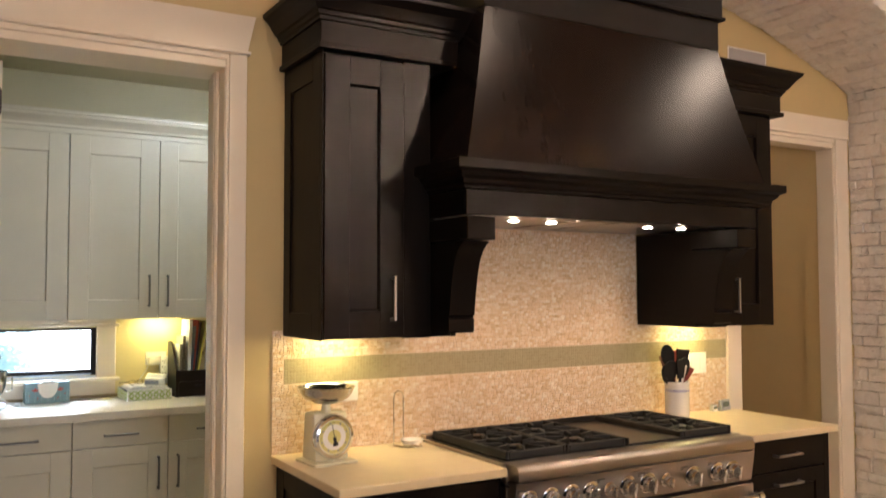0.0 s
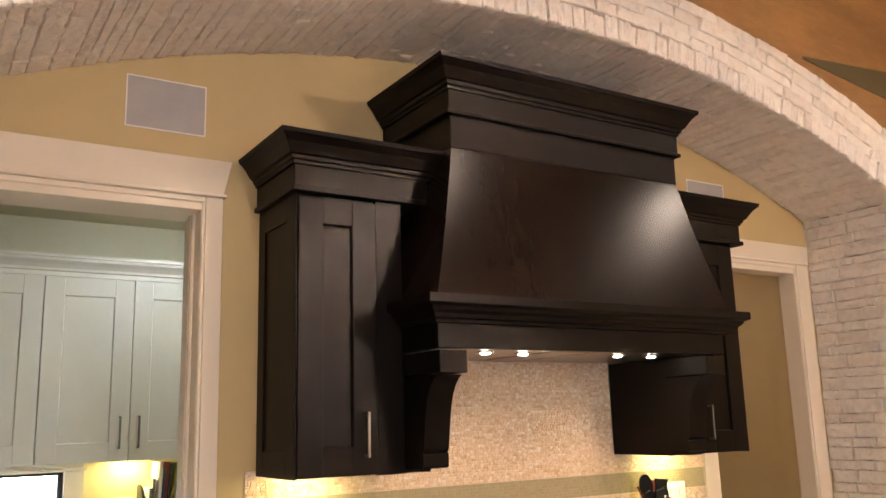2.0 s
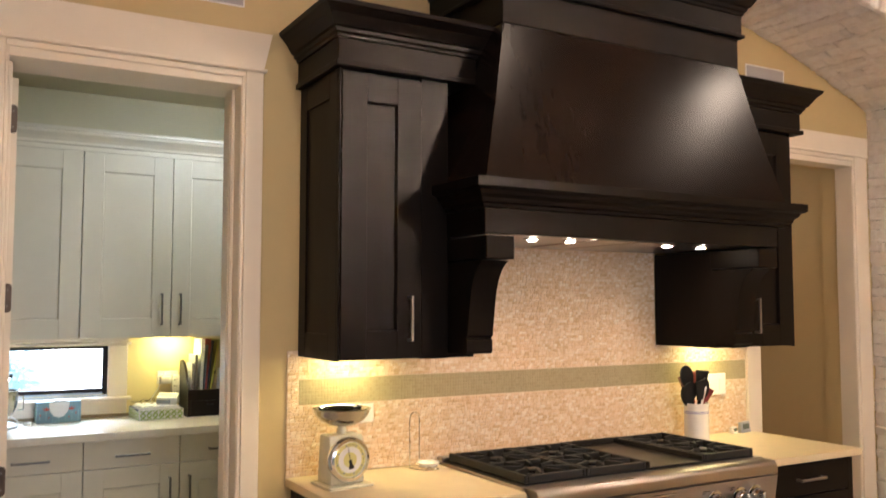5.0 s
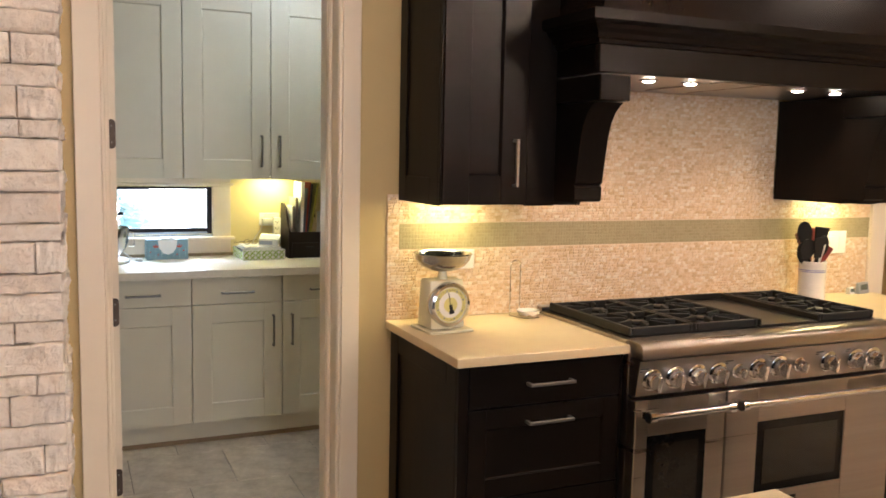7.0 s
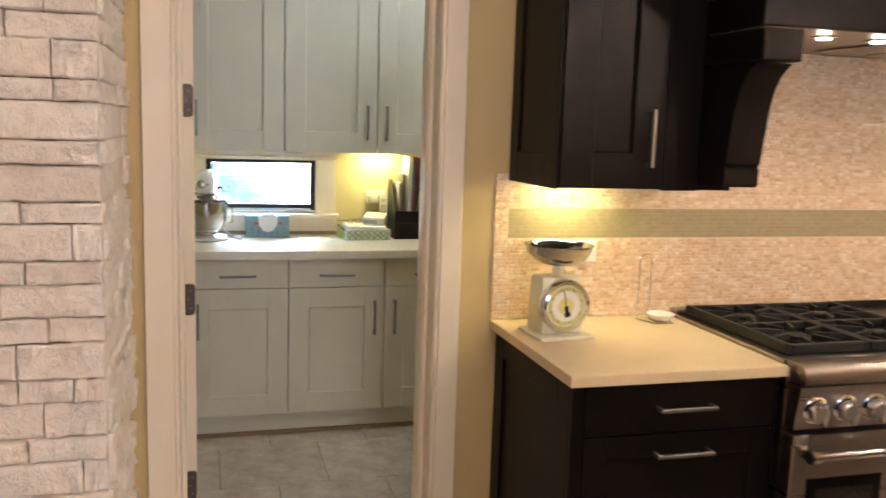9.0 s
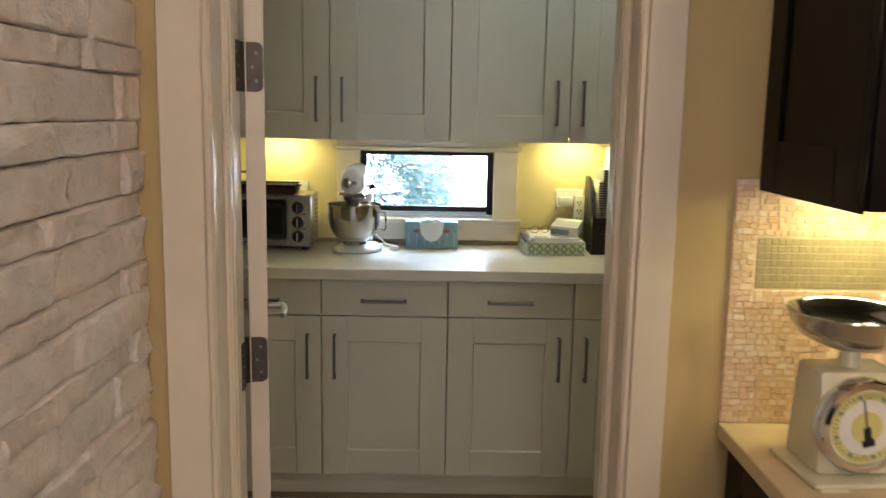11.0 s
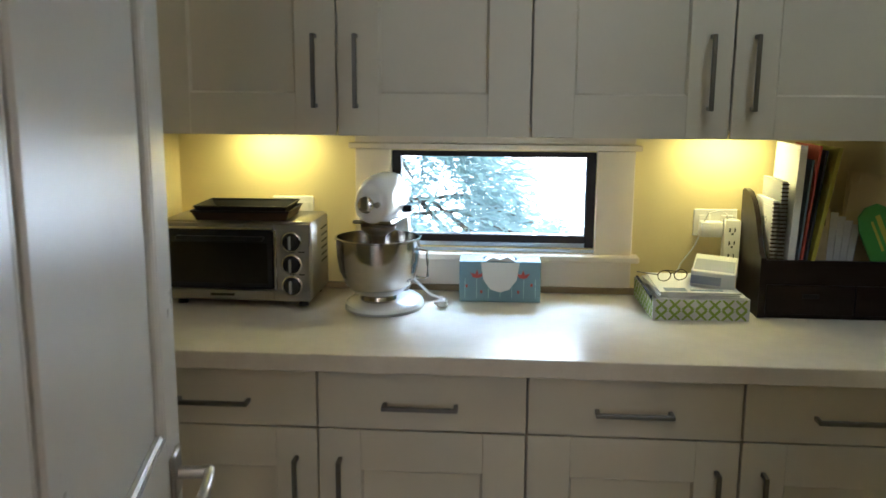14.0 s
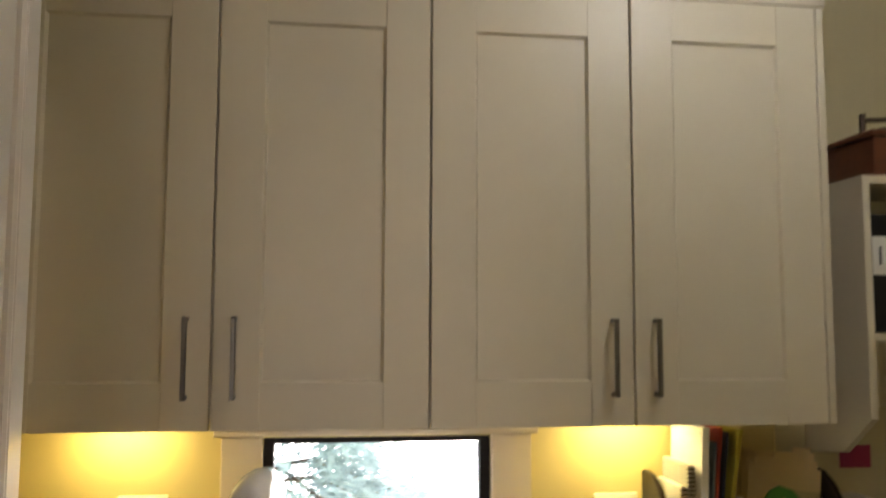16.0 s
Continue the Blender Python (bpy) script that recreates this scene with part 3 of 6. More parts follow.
# ---- cabinet kit: all fronts face -y ----
def bar_handle(parent, x, y, z, length, upright, material=NICKEL):
    """A flat square bar on two feet; (x, y, z) is its middle on the front."""
    bm = bmesh.new()
    h = length / 2
    if upright:
        box(bm, x - 0.005, x + 0.005, y - 0.034, y - 0.024, z - h, z + h, 0.0015)
        for s in (-1, 1):
            box(bm, x - 0.005, x + 0.005, y - 0.026, y, z + s * (h - 0.005) - 0.005, z + s * (h - 0.005) + 0.005, 0.0015)
    else:
        box(bm, x - h, x + h, y - 0.034, y - 0.024, z - 0.005, z + 0.005, 0.0015)
        for s in (-1, 1):
            box(bm, x + s * (h - 0.005) - 0.005, x + s * (h - 0.005) + 0.005, y - 0.026, y, z - 0.005, z + 0.005, 0.0015)
    return part("handle", bm, material, parent, "brushed nickel bar handle")


def shaker(name, x0, x1, y, z0, z1, material, parent, rail=0.085, recess=0.009, thick=0.019):
    """Frame, sunk panel and a sloped bead round the panel."""
    bm = bmesh.new()
    f = y - thick
    box(bm, x0, x0 + rail, f, y, z0, z1, 0.0015)
    box(bm, x1 - rail, x1, f, y, z0, z1, 0.0015)
    box(bm, x0 + rail, x1 - rail, f, y, z0, z0 + rail, 0.0)
    box(bm, x0 + rail, x1 - rail, f, y, z1 - rail, z1, 0.0)
    d = part(name, bm, material, parent)
    a, b, c, e = x0 + rail, x1 - rail, z0 + rail, z1 - rail
    part("panel", boxes((a, b, f + recess, y - 0.002, c, e)), material, d)
    bm = bmesh.new()
    w = 0.005
    outer = [bm.verts.new(p) for p in ((a, f + 0.003, c), (b, f + 0.003, c), (b, f + 0.003, e), (a, f + 0.003, e))]
    inner = [bm.verts.new(p) for p in ((a + w, f + recess - 0.0003, c + w), (b - w, f + recess - 0.0003, c + w), (b - w, f + recess - 0.0003, e - w), (a + w, f + recess - 0.0003, e - w))]
    for i in range(4):
        j = (i + 1) % 4
        bm.faces.new((outer[i], outer[j], inner[j], inner[i]))
    part("bead", bm, material, d)
    return d


def slab(name, x0, x1, y, z0, z1, material, parent, thick=0.019):
    return part(name, boxes((x0, x1, y - thick, y, z0, z1), bev=0.0015), material, parent)


# ---- pantry cabinets ----
PX = [-0.287, 0.179, 0.646, 1.112, 1.578]
G = 0.0024
for i in range(2):
    a, m, b = PX[2 * i], PX[2 * i + 1], PX[2 * i + 2]
    cab = thing("wall_cabinet", pose(0, 0, 0), "cream shaker wall cabinet with two tall doors over the pantry counter", "cabinet", "pantry wall cabinets")
    part("body", boxes((a + 0.001, b - 0.001, 4.843, YB, 1.396, 2.365)), CAB_CREAM, cab)
    for x0, x1, hx in ((a, m, m - 0.052), (m, b, m + 0.048)):
        d = shaker("door", x0 + G, x1 - G, 4.842, 1.374, 2.366, CAB_CREAM, cab, 0.100)
        bar_handle(d, hx, 4.823, 1.527, 0.174, True, DARK_NICKEL)
part_end = thing("end_panel", pose(0, 0, 0), "cream end panel closing the wall cabinets", "panel")
part("board", boxes((1.580, 1.598, 4.825, YB, 1.374, 2.366), bev=0.001), CAB_CREAM, part_end)
structure("trim_filler", boxes((-0.345, -0.289, 4.83, 4.85, 1.376, 2.366), (-0.345, -0.289, 4.55, 4.57, 0.116, 0.876)), CAB_CREAM, "cream filler strip beside the cabinets", "trim")
bm = bmesh.new()
crown(bm, -0.345, 1.598, 4.823, YB, [(0.0, 2.367), (0.004, 2.367), (0.004, 2.392), (0.014, 2.396), (0.016, 2.41), (0.030, 2.428), (0.048, 2.446), (0.052, 2.462), (0.058, 2.464), (0.058, 2.48)])
structure("trim_pantry_crown", bm, CAB_CREAM, "cream crown moulding on the pantry cabinets", "trim", False)
for x0, x1 in ((-0.16, 0.04), (1.07, 1.27)):
    L = thing("cabinet_light", pose((x0 + x1) / 2, 5.06, 1.3955), "slim lit lamp under the pantry cabinets", "lamp", "cabinet lights")
    h = (x1 - x0) / 2
    part("housing", boxes((-h, h, -0.03, 0.03, -0.010, 0.0), bev=0.002), WHITE_PLASTIC, L)
    part("diffuser", boxes((-h + 0.01, h - 0.01, -0.02, 0.02, -0.0135, -0.0105)), TUBE_ON, L, "glowing warm diffuser")

for i in range(4):
    a, b = PX[i], PX[i + 1]
    cab = thing("base_cabinet", pose(0, 0, 0), "cream shaker base cabinet with one drawer above a door", "cabinet", "pantry base cabinets")
    part("body", boxes((a + 0.001, b - 0.001, 4.563, YB, 0.10, 0.876)), CAB_CREAM, cab)
    d = slab("drawer_front", a + G, b - G, 4.562, 0.738, 0.874, CAB_CREAM, cab)
    bar_handle(d, (a + b) / 2 - 0.002, 4.543, 0.797, 0.168, False, DARK_NICKEL)
    d = shaker("door", a + G, b - G, 4.562, 0.118, 0.734, CAB_CREAM, cab, 0.095)
    bar_handle(d, b - 0.05 if i in (0, 2) else a + 0.05, 4.543, 0.585, 0.168, True, DARK_NICKEL)
cab = thing("base_cabinet", pose(0, 0, 0), "cream base cabinet at the dim end of the pantry", "cabinet", "pantry base cabinets")
part("body", boxes((1.579, 2.748, 4.563, YB, 0.10, 0.876)), CAB_CREAM, cab)
d = slab("drawer_front", 1.579 + G, 2.05, 4.562, 0.738, 0.874, CAB_CREAM, cab)
bar_handle(d, 1.813, 4.543, 0.797, 0.168, False, DARK_NICKEL)
shaker("door", 1.579 + G, 2.05, 4.562, 0.118, 0.734, CAB_CREAM, cab, 0.095)
structure("trim_floor_strip", boxes((-0.345, 2.75, 4.578, 4.5895, 0, 0.022), bev=0.002), surface("brown_floor_strip", (0.20, 0.135, 0.075), (0.27, 0.19, 0.11), 0.5), "thin brown strip along the foot of the cabinets", "trim")
structure("trim_toe_kick", boxes((-0.345, 2.75, 4.59, 4.61, 0, 0.112)), CAB_CREAM, "cream toe kick board", "trim")
w = thing("worktop", pose(0, 0, 0), "pale beige laminate worktop along the pantry wall", "worktop")
part("slab", boxes((-0.344, 2.748, 4.512, YB, 0.8775, 0.918), bev=0.003, seg=2), LAMINATE, w)
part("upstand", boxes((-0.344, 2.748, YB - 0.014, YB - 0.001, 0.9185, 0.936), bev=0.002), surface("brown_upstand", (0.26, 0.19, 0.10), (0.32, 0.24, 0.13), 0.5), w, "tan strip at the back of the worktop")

# ---- pantry window ----
win = thing("window_1", pose(0, 0, 0), "low wide window with dark frame and cream casing", "window")
win["kind"] = "structure"
bm = bmesh.new()
box(bm, 0.168, W0, YB - 0.018, YB - 0.0005, 1.03, 1.322, 0.002)
box(bm, W1, 0.945, YB - 0.018, YB - 0.0005, 1.03, 1.322, 0.002)
box(bm, 0.150, 0.962, YB - 0.026, YB - 0.0005, 1.323, 1.338, 0.002)
box(bm, 0.168, 0.945, YB - 0.018, YB - 0.0005, 1.339, 1.374, 0.002)
part("window_casing", bm, TRIM, win)
part("window_sill", boxes((0.148, 0.964, YB - 0.048, YB + 0.012, 1.015, 1.032), bev=0.003), TRIM, win)
part("apron", boxes((0.168, 0.945, YB - 0.016, YB - 0.0005, 0.938, 1.0145), bev=0.001), TRIM, win)
bm = bmesh.new()
t = 0.026
for x0, x1, z0, z1 in ((W0, W0 + t, WZ0, WZ1), (W1 - t, W1, WZ0, WZ1), (W0 + t, W1 - t, WZ1 - 0.016, WZ1), (W0 + t, W1 - t, WZ0 + 0.012, WZ0 + 0.034)):
    box(bm, x0, x1, YB + 0.010, YB + 0.055, z0, z1, 0.002)
part("window_frame", bm, WINDOW_DARK, win, "dark brown sash frame")
part("track", boxes((W0, W1, YB - 0.002, YB + 0.05, WZ0 - 0.012, WZ0 - 0.003), (W0, W1, YB + 0.012, YB + 0.022, WZ0 - 0.003, WZ0 + 0.0115)), surface("aluminium_track", (0.35, 0.4, 0.46), (0.45, 0.5, 0.56), 0.35, 0.6), win, "aluminium sill track")
pane = part("pane", boxes((W0 + t - 0.004, W1 - t + 0.004, YB + 0.030, YB + 0.034, WZ0 + 0.03, WZ1 - 0.012)), PANE, win)
pane.visible_shadow = False

w3 = thing("window_3", pose(0, 0, 0), "pale window behind the open pantry door", "window")
w3["kind"] = "structure"
part("window_frame", boxes((V0, V0 + 0.03, YB + 0.02, YB + 0.06, VZ0, VZ1), (V1 - 0.03, V1, YB + 0.02, YB + 0.06, VZ0, VZ1), (V0 + 0.03, V1 - 0.03, YB + 0.02, YB + 0.06, VZ0, VZ0 + 0.03), (V0 + 0.03, V1 - 0.03, YB + 0.02, YB + 0.06, VZ1 - 0.03, VZ1), bev=0.002), TRIM, w3)
pane = part("pane", boxes((V0 + 0.026, V1 - 0.026, YB + 0.036, YB + 0.040, VZ0 + 0.026, VZ1 - 0.026)), FROSTED, w3, "frosted greenish glass")
pane.visible_shadow = False
part("window_sill", boxes((V0 - 0.05, V1 + 0.05, YB - 0.03, YB + 0.012, VZ0 - 0.022, VZ0 - 0.002), bev=0.003), TRIM, w3)
w = thing("worktop", pose(0, 0, 0), "pale worktop behind the open pantry door", "worktop")
part("slab", boxes((-1.798, -0.370, 4.60, YB - 0.001, 0.8775, 0.918), bev=0.003), LAMINATE, w)
cab = thing("base_cabinet", pose(0, 0, 0), "cream base cabinet behind the open pantry door", "cabinet", "pantry base cabinets")
part("body", boxes((-1.798, -0.370, 4.64, YB - 0.001, 0.0, 0.876)), CAB_CREAM, cab)

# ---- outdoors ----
# An emitting sheet takes the place of the bright sky behind the trees.
structure("backdrop", boxes((-14, 16, 13.0, 13.1, -0.45, 7)), glow("glowing_sky_sheet", (0.92, 0.97, 1.0), 5.0), "glowing sheet standing in for the bright sky outside", "backdrop")
structure("ground", boxes((-60, 60, YB + 0.16, 120, -0.6, -0.45)), GRASS, "pale gravel ground outside", "ground")


def conifer(x, y, height, spread, count, seed):
    rnd = random.Random(seed)
    tree = thing("conifer_tree", pose(x, y, -0.45), "feathery blue-green conifer outside the window", "tree", "garden conifers")
    bm = bmesh.new()
    tube(bm, [(0, 0, 0), (0.03, 0, height * 0.5), (0, 0.02, height)], 0.06, 8)
    for k in range(26):
        a, z = rnd.uniform(0, 6.28), rnd.uniform(0.3, height * 0.95)
        r = spread * (1 - 0.6 * z / height)
        tube(bm, [(0, 0, z), (r * 0.5 * math.cos(a), r * 0.5 * math.sin(a), z + 0.05), (r * math.cos(a), r * math.sin(a), z - 0.1)], 0.012, 5)
    part("trunk", bm, BARK, tree)
    verts, faces = [], []
    for k in range(count):
        a, z = rnd.uniform(0, 6.283), rnd.uniform(0.2, height)
        r = spread * (1 - 0.6 * z / height) * rnd.uniform(0.35, 1.08) ** 0.6
        c = Vector((r * math.cos(a), r * math.sin(a), z + 0.10 * math.sin(7 * a + 9 * z)))
        d = Vector((math.cos(a) + rnd.uniform(-0.7, 0.7), math.sin(a) + rnd.uniform(-0.7, 0.7), rnd.uniform(-0.7, 0.3))).normalized()
        s = d.cross(Vector((rnd.uniform(-1, 1), rnd.uniform(-1, 1), 1))).normalized()
        l, wd = rnd.uniform(0.04, 0.11), rnd.uniform(0.004, 0.010)
        n = len(verts)
        verts += [c - s * wd * 0.4, c + d * l * 0.5 - s * wd, c + d * l, c + d * l * 0.5 + s * wd]
        faces.append((n, n + 1, n + 2, n + 3))
    me = bpy.data.meshes.new("crown")
    me.from_pydata([tuple(v) for v in verts], [], faces)
    me.materials.append(LEAF)
    ob = new("crown", me)
    ob.parent = tree
    return tree


conifer(-0.05, 7.4, 2.6, 1.15, 60000, 3)
conifer(-1.0, 8.6, 3.4, 1.2, 40000, 5)
conifer(0.75, 8.9, 0.95, 0.7, 16000, 7)


# ---- range hood and dark cabinets ----
HX0, HX1 = 1.605, 3.070
hood = thing("range_hood", pose(0, 0, 0), "espresso-stained wooden range hood with corbels and crown moulding", "range hood")


def canopy():
    """The tapering chimney breast, slightly hollow towards its foot."""
    bm = bmesh.new()
    rows = []
    n = 10
    for i in range(n + 1):
        f = i / n
        k = f + 0.05 * math.sin(math.pi * f)
        rows.append([bm.verts.new(p) for p in ((1.600 + 0.155 * k, 3.0, 1.976 + 0.594 * f), (1.600 + 0.155 * k, 2.362 + 0.124 * k, 1.976 + 0.594 * f),
                                               (3.112 - 0.138 * k, 2.362 + 0.124 * k, 1.976 + 0.594 * f), (3.112 - 0.138 * k, 3.0, 1.976 + 0.594 * f))])
    for a, b in zip(rows, rows[1:]):
        for i in range(3):
            bm.faces.new((a[i], a[i + 1], b[i + 1], b[i]))
    return bm


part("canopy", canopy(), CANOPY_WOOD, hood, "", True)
part("neck", boxes((1.752, 2.976, 2.484, 3.005, 2.572, 2.702), bev=0.002), ESPRESSO, hood)
bm = boxes((1.728, 3.000, 2.462, 3.006, 2.703, 2.718), (1.738, 2.988, 2.470, 3.006, 2.718, 2.800), bev=0.002)
part("frieze", bm, ESPRESSO, hood)
CROWN = [(0.0, 0.0), (0.006, 0.0), (0.008, 0.012), (0.016, 0.016), (0.018, 0.030), (0.028, 0.034), (0.036, 0.048), (0.050, 0.072), (0.066, 0.090), (0.074, 0.096), (0.078, 0.112)]
part("crown", crown(bmesh.new(), 1.738, 2.988, 2.470, 3.006, [(o, 2.801 + z) for o, z in CROWN]), ESPRESSO, hood)
LIP = [(0.0, 1.880), (0.010, 1.882), (0.012, 1.893), (0.022, 1.898), (0.026, 1.912), (0.040, 1.924), (0.046, 1.936), (0.060, 1.942), (0.066, 1.946), (0.066, 1.976)]
part("mantel_shelf", crown(bmesh.new(), HX0 + 0.003, 3.128, 2.385, 3.0, LIP), ESPRESSO, hood)
part("mantel_frieze", boxes((HX0, HX1, 2.378, 2.402, 1.792, 1.879), (HX0, HX0 + 0.018, 2.402, 3.0, 1.792, 1.879), (HX1 - 0.018, HX1, 2.402, 3.0, 1.792, 1.879), bev=0.002), ESPRESSO, hood)
part("liner", boxes((HX0 + 0.018, HX1 - 0.018, 2.403, 3.0, 1.798, 1.812)), STEEL, hood, "stainless steel hood liner")
for x in (1.93, 2.11, 2.615, 2.81):
    bm = bmesh.new()
    lathe(bm, [(0.034, 1.7975), (0.034, 1.794), (0.028, 1.7925)], x, 2.56, 20)
    part("lamp_ring", bm, STEEL, hood)
    part("bulb", lathe(bmesh.new(), [(0.019, 1.7920), (0.018, 1.7895), (0.011, 1.7885)], x, 2.56, 20), LAMP_ON, hood, "lit halogen lamp")
part("filter", boxes((2.17, 2.35, 2.46, 2.9, 1.793, 1.7975), (2.37, 2.55, 2.46, 2.9, 1.793, 1.7975), bev=0.001), STEEL, hood)


def corbel(x0, x1):
    out = [(2.63, 1.380), (2.512, 1.380), (2.503, 1.388), (2.503, 1.428), (2.512, 1.436), (2.500, 1.444), (2.492, 1.50), (2.484, 1.55), (2.474, 1.60),
           (2.460, 1.640), (2.440, 1.672), (2.416, 1.693), (2.400, 1.702), (2.63, 1.702)]
    bm = bmesh.new()
    prism(bm, out, x0, x1, "x")
    box(bm, x0 - 0.006, x1 + 0.004, 2.368, 2.63, 1.706, 1.786, 0.003)
    return bm


part("corbel", corbel(1.610, 1.715), ESPRESSO, hood, "carved wooden corbel", True)
part("corbel", corbel(2.945, 3.050), ESPRESSO, hood, "carved wooden corbel", True)


def hood_cabinet(x0, x1, dx0, dx1, side, handle_x, over, label):
    """A tall wall cabinet beside the hood; side: which end is panelled."""
    cab = thing("wall_cabinet", pose(0, 0, 0), label, "cabinet", "cabinets beside the hood")
    bm = boxes((x0 + 0.012, x1 - 0.012, 2.650, 3.005, 1.388, 2.362))
    part("body", bm, ESPRESSO, cab)
    for _a, _b in ((x0, dx0 - 0.002), (dx1 + 0.002, x1)):
        part("face_frame", boxes((_a, _b, 2.632, 2.650, 1.360, 2.362), bev=0.001), ESPRESSO, cab)
    d = shaker("door", dx0, dx1, 2.650, 1.364, 2.350, ESPRESSO, cab, 0.096, 0.013, 0.022)
    bar_handle(d, handle_x, 2.628, 1.503, 0.158, True, NICKEL)
    for xs, panelled in ((x0, side < 0), (x1 - 0.012, side > 0)):
        bm = bmesh.new()
        if panelled:
            for y0, y1, z0, z1 in ((2.6505, 2.72, 1.360, 2.362), (2.94, 3.005, 1.360, 2.362), (2.72, 2.94, 1.360, 1.45), (2.72, 2.94, 2.27, 2.362)):
                box(bm, xs, xs + 0.012, y0, y1, z0, z1, 0.0008)
            box(bm, xs + (0.006 if side < 0 else 0.0), xs + (0.012 if side < 0 else 0.006), 2.72, 2.94, 1.45, 2.27)
        else:
            box(bm, xs, xs + 0.012, 2.6505, 3.005, 1.360, 2.362, 0.0008)
        part("side_panel", bm, ESPRESSO, cab)
    c0, c1 = (x0, x1 + 0.10) if side < 0 else (x0 - 0.06, x1 + over)
    bm = boxes((c0 - 0.022, c1 + 0.022, 2.606, 3.006, 2.3625, 2.382), (c0 - 0.012, c1 + 0.012, 2.618, 3.006, 2.382, 2.462), bev=0.002)
    part("frieze", bm, ESPRESSO, cab)
    part("crown", crown(bmesh.new(), c0 - 0.012, c1 + 0.012, 2.618, 3.006, [(o, 2.463 + z * 0.95) for o, z in CROWN]), ESPRESSO, cab)
    return cab


hood_cabinet(1.182, 1.609, 1.190, 1.498, -1, 1.447, 0.0, "espresso shaker wall cabinet with panelled end beside the hood")
hood_cabinet(3.072, 3.490, 3.172, 3.482, 1, 3.218, 0.050, "espresso shaker wall cabinet beside the hood and hall door")
for _x0, _x1, _a, _b in ((1.700, 1.716, 1.6095, 1.6995), (2.967, 2.983, 2.9835, 3.0715)):
    part("inner_panel", boxes((_x0, _x1, 2.630, 3.0, 1.362, 1.79), bev=0.001), ESPRESSO, hood)
    part("front_filler", boxes((_a, _b, 2.636, 2.654, 1.362, 1.79), bev=0.001), ESPRESSO, hood)
    part("bottom_board", boxes((_a, _b, 2.66, 3.0, 1.362, 1.378), bev=0.001), ESPRESSO, hood)
for x in (1.36, 3.26):
    L = thing("cabinet_light", pose(x, 2.90, 1.3875), "slim lit lamp under the dark cabinet", "lamp", "cabinet lights")
    part("housing", boxes((-0.13, 0.13, -0.03, 0.03, -0.010, 0.0), bev=0.002), WHITE_PLASTIC, L)
    part("diffuser", boxes((-0.12, 0.12, -0.02, 0.02, -0.0135, -0.0105)), TUBE_ON, L, "glowing yellow diffuser")

# ---- base cabinets and worktops by the range ----
KZ = 0.918
for x0, x1, side, lab in ((1.160, 1.762, -1, "espresso drawer cabinet with panelled end beside the range"), (2.980, 3.560, 1, "espresso drawer cabinet between the range and hall door")):
    cab = thing("drawer_cabinet", pose(0, 0, 0), lab, "cabinet", "cabinets beside the range")
    part("body", boxes((x0 + 0.02, x1 - 0.005, 2.425, 3.005, 0.10, 0.886)), ESPRESSO, cab)
    part("toe_kick", boxes((x0 + 0.02, x1 - 0.005, 2.48, 2.50, 0.0, 0.10)), ESPRESSO, cab)
    fx0, fx1 = (x0 + 0.035, x1 - 0.012) if side < 0 else (x0 + 0.012, x1 - 0.035)
    for _a, _b in ((x0, fx0 - 0.002), (fx1 + 0.002, x1)):
        part("face_frame", boxes((_a, _b, 2.404, 2.424, 0.10, 0.886), bev=0.001), ESPRESSO, cab)
    for z0, z1, hz in ((0.745, 0.878, 0.813), (0.452, 0.740, 0.690), (0.115, 0.447, 0.40)):
        if z0 > 0.7:
            d = slab("drawer_front", fx0, fx1, 2.424, z0, z1, ESPRESSO, cab, 0.022)
        else:
            d = shaker("drawer_front", fx0, fx1, 2.424, z0, z1, ESPRESSO, cab, 0.062, 0.008, 0.022)
        bar_handle(d, (fx0 + fx1) / 2 - (0.0 if side > 0 else -0.004), 2.402, hz, 0.165, False)
    xs = x0 if side < 0 else x1 - 0.018
    for y0, y1, z0, z1 in ((2.4245, 2.4995, 0.0, 0.886), (2.9305, 3.005, 0.0, 0.886), (2.50, 2.93, 0.0, 0.17), (2.50, 2.93, 0.81, 0.886)):
        part("side_rail", boxes((xs, xs + 0.018, y0, y1, z0, z1), bev=0.001), ESPRESSO, cab)
    part("side_panel", boxes((xs + 0.008, xs + 0.014, 2.496, 2.934, 0.166, 0.814)), ESPRESSO, cab)
for x0, x1 in ((1.138, 1.764), (2.977, 3.585)):
    wt = thing("worktop", pose(0, 0, 0), "beige honed stone worktop beside the range", "worktop", "range worktops")
    part("slab", boxes((x0, x1, 2.370, 3.008, 0.888, KZ), bev=0.003, seg=2), QUARTZ, wt)


